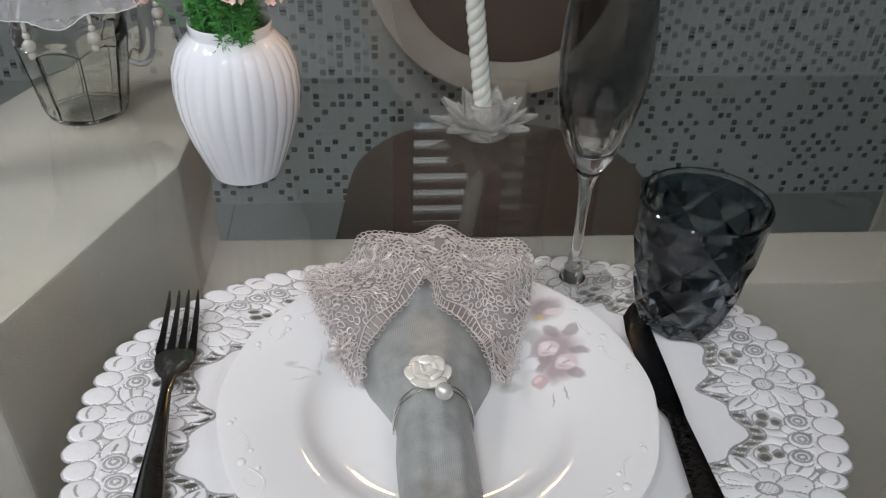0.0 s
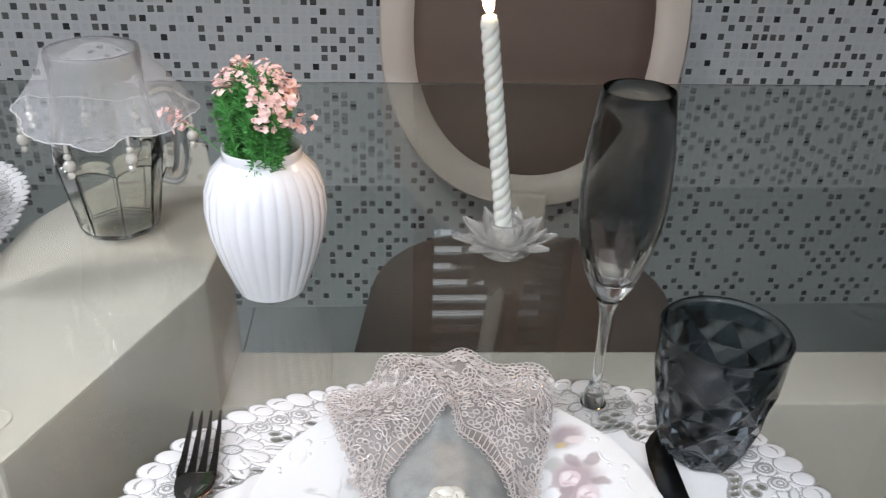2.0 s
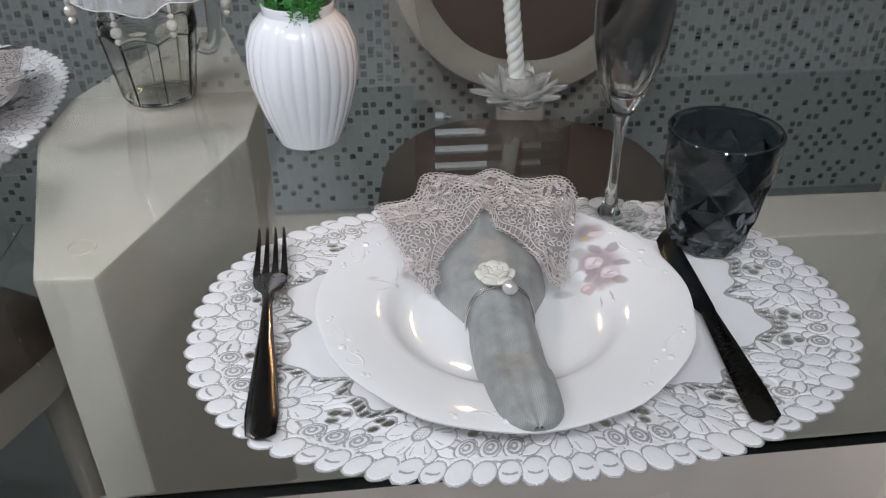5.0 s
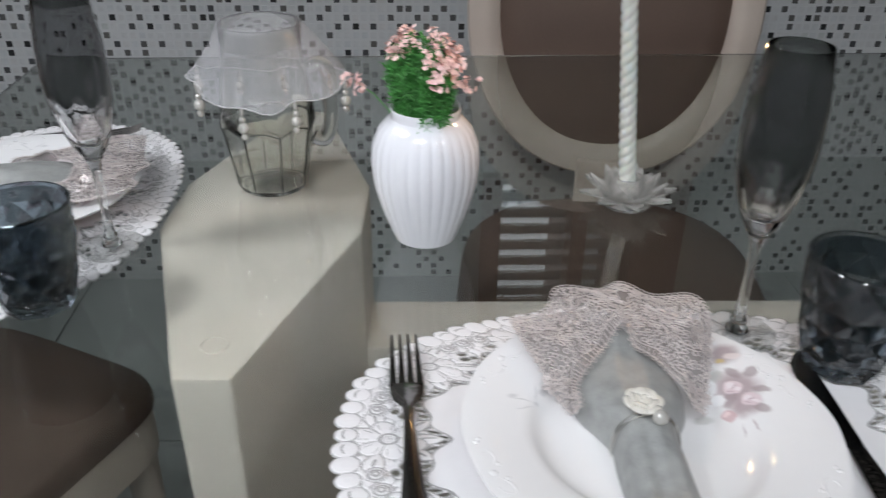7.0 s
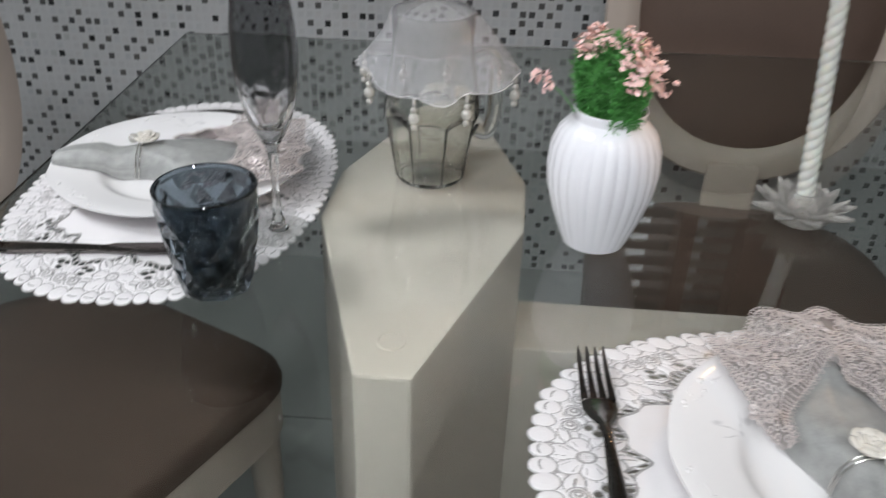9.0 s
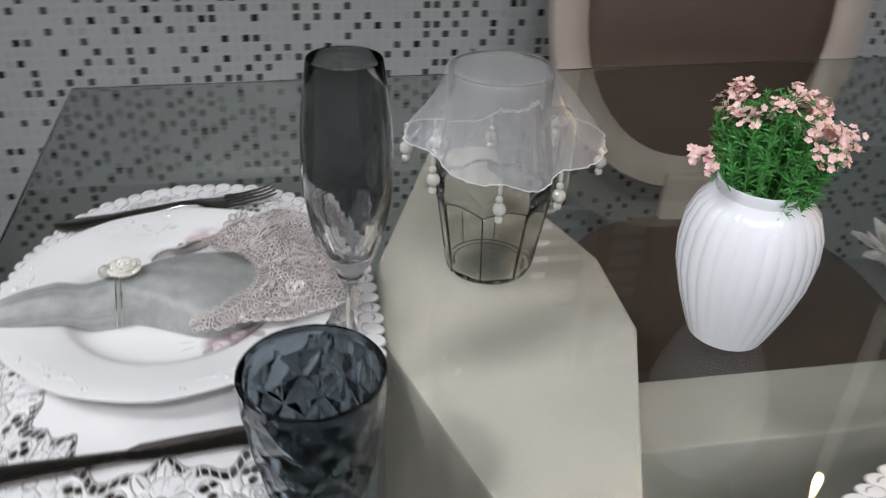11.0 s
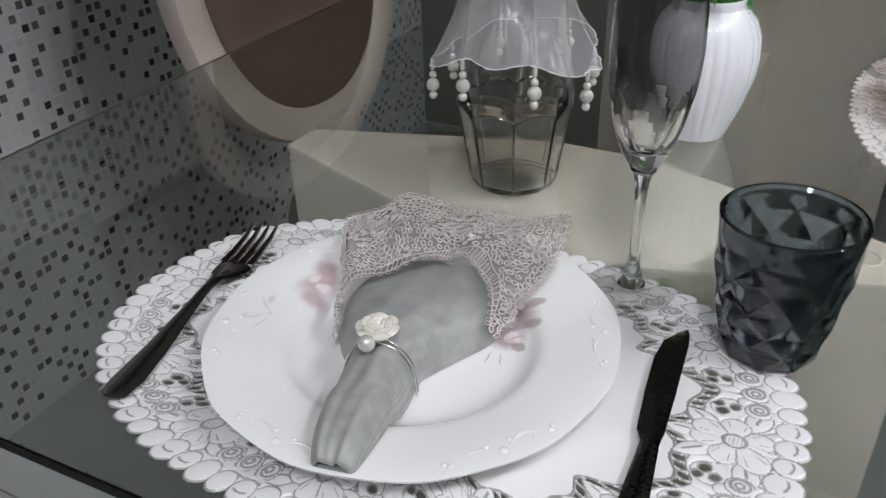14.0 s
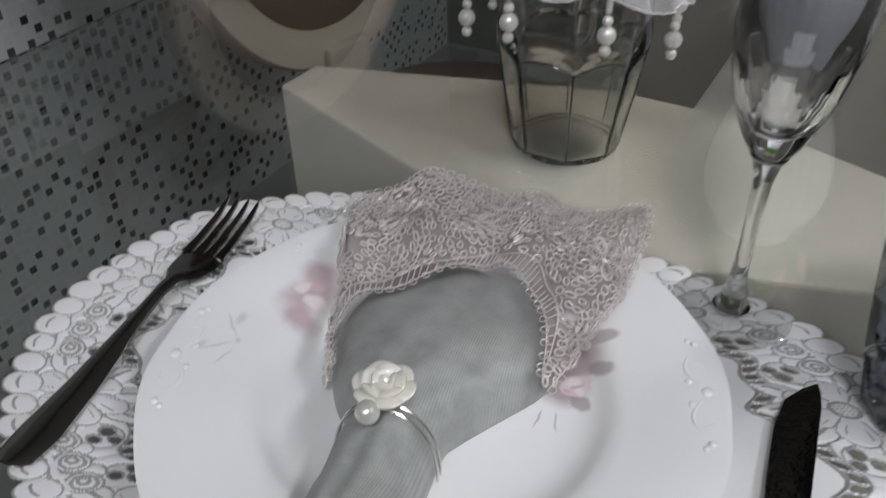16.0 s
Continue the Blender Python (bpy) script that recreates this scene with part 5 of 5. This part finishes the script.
def cover(m):
    th = thing("jug_cover", m, "sheer organza jug cover edged with hanging pearl drops", "cover")
    n = 320
    prof = [(0.012, 0.1752), (0.03, 0.1750), (0.0402, 0.1745), (0.0428, 0.1705)]
    fall = 7
    drops = [34 + 45 * k for k in range(8)]

    def at(i, a):
        """The cloth falls from the jug's rim; it stands out over the handle and opposite it."""
        wide = math.cos(2 * (a - radians(8)))
        fold = -math.cos(8 * (a - radians(34)))
        if i < len(prof):
            r, z = prof[i]
        else:
            k = (i - len(prof) + 1) / fall
            spout = math.exp(-((math.degrees(a) + 15 + 180) % 360 - 180) ** 2 / 900)
            near = math.exp(-((math.degrees(a) - 8 + 180) % 360 - 180) ** 2 / 1200)
            out = k ** (1.75 - 0.75 * near)
            r = 0.0428 + out * (0.0275 + 0.004 * wide + 0.013 * spout + 0.002 * math.sin(3 * a + 1)) - k * (0.0007 * math.sin(17 * a) + 0.0006 * math.sin(41 * a + 9 * k) + 0.0005 * math.sin(67 * a - 5 * k))
            z = 0.1705 - k * (0.0555 - 0.010 * wide + 0.007 * near) - k * k * 0.002 * fold + k * 0.0008 * math.sin(11 * a) + 0.002 * math.sin(math.pi * k)
            r += 0.0025 * k * fold
        return Vector((r * math.cos(a), r * math.sin(a), z))
    b = bmesh.new()
    rings = [[b.verts.new(at(i, 2 * math.pi * k / n)) for k in range(n)] for i in range(len(prof) + fall)]
    for p, q in zip(rings, rings[1:]):
        for k in range(n):
            b.faces.new((p[k], p[(k + 1) % n], q[(k + 1) % n], q[k]))
    b.faces.new(rings[0])
    part("cloth", b, M_ORGANZA, th, "sheer white organza cloth", 80)
    edge = [at(len(prof) + fall - 1, 2 * math.pi * k / n) for k in range(n)]
    part("hem", tube(edge, 0.00045, 5, None, True), M_CORD, th, "white corded hem")
    for d in drops:
        p = at(len(prof) + fall - 1, radians(d))
        z = p.z
        strand = part("pearl_drop", moved(lathe([(0, 0), (0.0016, -0.001), (0.0019, -0.004), (0.0017, -0.0075), (0, -0.009)], 12), spot(p.x, p.y, z)), M_PEARL, th, "strand of white pearls")
        for r, dz in ((0.0031, 0.0120), (0.0055, 0.0203), (0.0034, 0.0290)):
            part("pearl", ball(r, spot(p.x + random.uniform(-0.0004, 0.0004), p.y, z - dz), None, 16, 10), M_PEARL, strand)
    return th


cover(spot(0.24, 1.227, Z))


# ---- candle ----
CANDLE = thing("candle_holder", spot(0.609, 1.174, Z), "clear glass lotus candle holder", "candle holder")
part("base", lathe([(0, 0), (0.024, 0), (0.027, 0.004), (0.022, 0.009), (0.016, 0.012), (0.0155, 0.03), (0.0115, 0.03), (0.0112, 0.01), (0, 0.01)], 32), M_LOTUS, CANDLE)


def petal(length, width, lift):
    b = bmesh.new()
    n, k = 7, 4
    rows = []
    for i in range(n):
        t = i / (n - 1)
        w = width * math.sin(math.pi * (0.16 + 0.83 * t)) ** 0.9 * (1.05 - 0.3 * t)
        row = []
        for j in range(k + 1):
            s = j / k * 2 - 1
            row.append((0.013 + length * t * math.cos(lift), s * w, 0.006 + length * t ** 1.4 * math.sin(lift) + 0.0035 * s * s * (1 - 0.3 * t)))
        rows.append(row)
    up = [[b.verts.new((x, y, z + 0.001)) for x, y, z in row] for row in rows]
    lo = [[b.verts.new((x, y, z - 0.001)) for x, y, z in row] for row in rows]
    for i in range(n - 1):
        for j in range(k):
            b.faces.new((up[i][j], up[i][j + 1], up[i + 1][j + 1], up[i + 1][j]))
            b.faces.new((lo[i][j + 1], lo[i][j], lo[i + 1][j], lo[i + 1][j + 1]))
    edge = [(i, 0) for i in range(n)] + [(n - 1, j) for j in range(1, k + 1)] + [(i, k) for i in range(n - 2, -1, -1)] + [(0, j) for j in range(k - 1, 0, -1)]
    for (i, j), (p, q) in zip(edge, edge[1:] + edge[:1]):
        b.faces.new((up[p][q], up[i][j], lo[i][j], lo[p][q]))
    return b


for count, length, width, lift, off in ((8, 0.038, 0.0105, 14, 0), (8, 0.033, 0.0095, 38, 22), (8, 0.026, 0.008, 62, 0)):
    for k in range(count):
        part("petal", moved(petal(length, width, radians(lift + random.uniform(-4, 4))), pose(0, 0, 0, 0, 0, off + 360 * k / count + random.uniform(-4, 4))), M_LOTUS, CANDLE)

STICK = thing("candle", spot(0.609, 1.174, Z + 0.0105) @ pose(0, 0, 0, 7, -8, 0), "white spiral candle, burning", "candle")


def twist(h, r0):
    b = bmesh.new()
    n, rows = 48, 220
    rings = []
    for i in range(rows + 1):
        t = i / rows
        z = h * t
        ring = []
        for k in range(n):
            a = 2 * math.pi * k / n
            lob = abs(math.cos(1.5 * (a - 2 * math.pi * z / 0.0325)))
            r = (r0 - 0.0014 * t) * (0.86 + 0.145 * lob ** 0.8)
            if t > 0.965:
                r = (r0 - 0.0014 * t) * (0.98 - 0.25 * ((t - 0.965) / 0.035) ** 2)
            ring.append(b.verts.new((r * math.cos(a), r * math.sin(a), z)))
        rings.append(ring)
    for p, q in zip(rings, rings[1:]):
        for k in range(n):
            b.faces.new((p[k], p[(k + 1) % n], q[(k + 1) % n], q[k]))
    b.faces.new(rings[0][::-1])
    b.faces.new(rings[-1])
    return b


part("wax", twist(0.2175, 0.0089), M_WAX, STICK)
part("wick", tube([(0, 0, 0.2155), (0.0005, 0, 0.2225), (0.0015, 0, 0.2265)], 0.0007, 6), M_WICK, STICK)
part("flame", moved(lathe([(0, 0), (0.002, 0.001), (0.0039, 0.005), (0.0044, 0.010), (0.0037, 0.018), (0.002, 0.027), (0, 0.036)], 16), spot(0.0005, 0, 0.22)), M_FLAME, STICK, "warm burning flame")

# ---- small pieces of the setting last: floor tiles, mosaic ----
SIDE = 0.6
tile_mesh = mesh_of(box((0.0015, 0.0015, -0.008), (SIDE - 0.0015, SIDE - 0.0015, 0), 0.0012, segments=1), "floor_tile", M_FLOOR, False)
FLOOR = bpy.data.objects["floor"]
for i in range(8):
    for j in range(9):
        x, y = -2.95 + 0.12 + SIDE * i, NORTH - SIDE * (j + 1)
        if x + SIDE < WEST + 0.02 or x > EAST - 0.02 or y < SOUTH - 0.3:
            continue
        ob = new("floor_tile", tile_mesh)
        ob.parent = FLOOR
        ob.location = (x, y, 0)
        ob.scale = (1, 1, 1)

PITCH, GAP, THICK, MOSAIC_TOP = 0.0195, 0.0052, 0.0004, 1.16


def tile_faces(x, z, verts, faces):
    w, e = PITCH - GAP, 0.0008
    k = len(verts)
    y0, y1 = NORTH + 0.0006, NORTH - THICK
    for dx, dz in ((0, 0), (w, 0), (w, w), (0, w)):
        verts.append((x + dx, y0, z + dz))
    for dx, dz in ((e, e), (w - e, e), (w - e, w - e), (e, w - e)):
        verts.append((x + dx, y1, z + dz))
    faces.append((k + 4, k + 5, k + 6, k + 7))
    for a in range(4):
        c = (a + 1) % 4
        faces.append((k + a, k + c, k + 4 + c, k + 4 + a))


one = []
for m in M_TILE_ONE:
    one_v, one_f = [], []
    tile_faces(0, 0, one_v, one_f)
    me = bpy.data.meshes.new("mosaic_tile")
    me.from_pydata(one_v, [], one_f)
    me.materials.append(m)
    one.append(me)
many_v, many_f, many_m = [], [], []
rng = random.Random(3)
COLS, ROWS = int((EAST - WEST) / PITCH), int(MOSAIC_TOP / PITCH)
dark = [[False] * ROWS for _ in range(COLS)]
for i in range(COLS):
    for k in range(ROWS):
        near = (i > 0 and dark[i - 1][k]) + (k > 0 and dark[i][k - 1])
        diagonal = i > 0 and ((k > 0 and dark[i - 1][k - 1]) or (k + 1 < ROWS and dark[i - 1][k + 1]))
        dark[i][k] = rng.random() < (0.45 if not near else 0.12 if near == 1 else 0.0) * (1.15 if diagonal else 1)
        x, z = WEST + 0.006 + PITCH * i, 0.004 + PITCH * k
        shift = rng.uniform(-0.0004, 0.0004)
        if 0.2 < x < 0.486 and 0.45 < z < 0.83:
            ob = new("mosaic_tile", one[dark[i][k]])
            ob.parent = WALL_NORTH
            ob.location = (x + shift, 0, z)
        else:
            tile_faces(x + shift, z, many_v, many_f)
            many_m += [int(dark[i][k])] * 5
many = bpy.data.meshes.new("mosaic_field")
many.from_pydata(many_v, [], many_f)
for m in M_TILE_MANY:
    many.materials.append(m)
many.polygons.foreach_set("material_index", many_m)
field = new("mosaic_field", many)
field.parent = WALL_NORTH
tagged(field, kind="stuff")
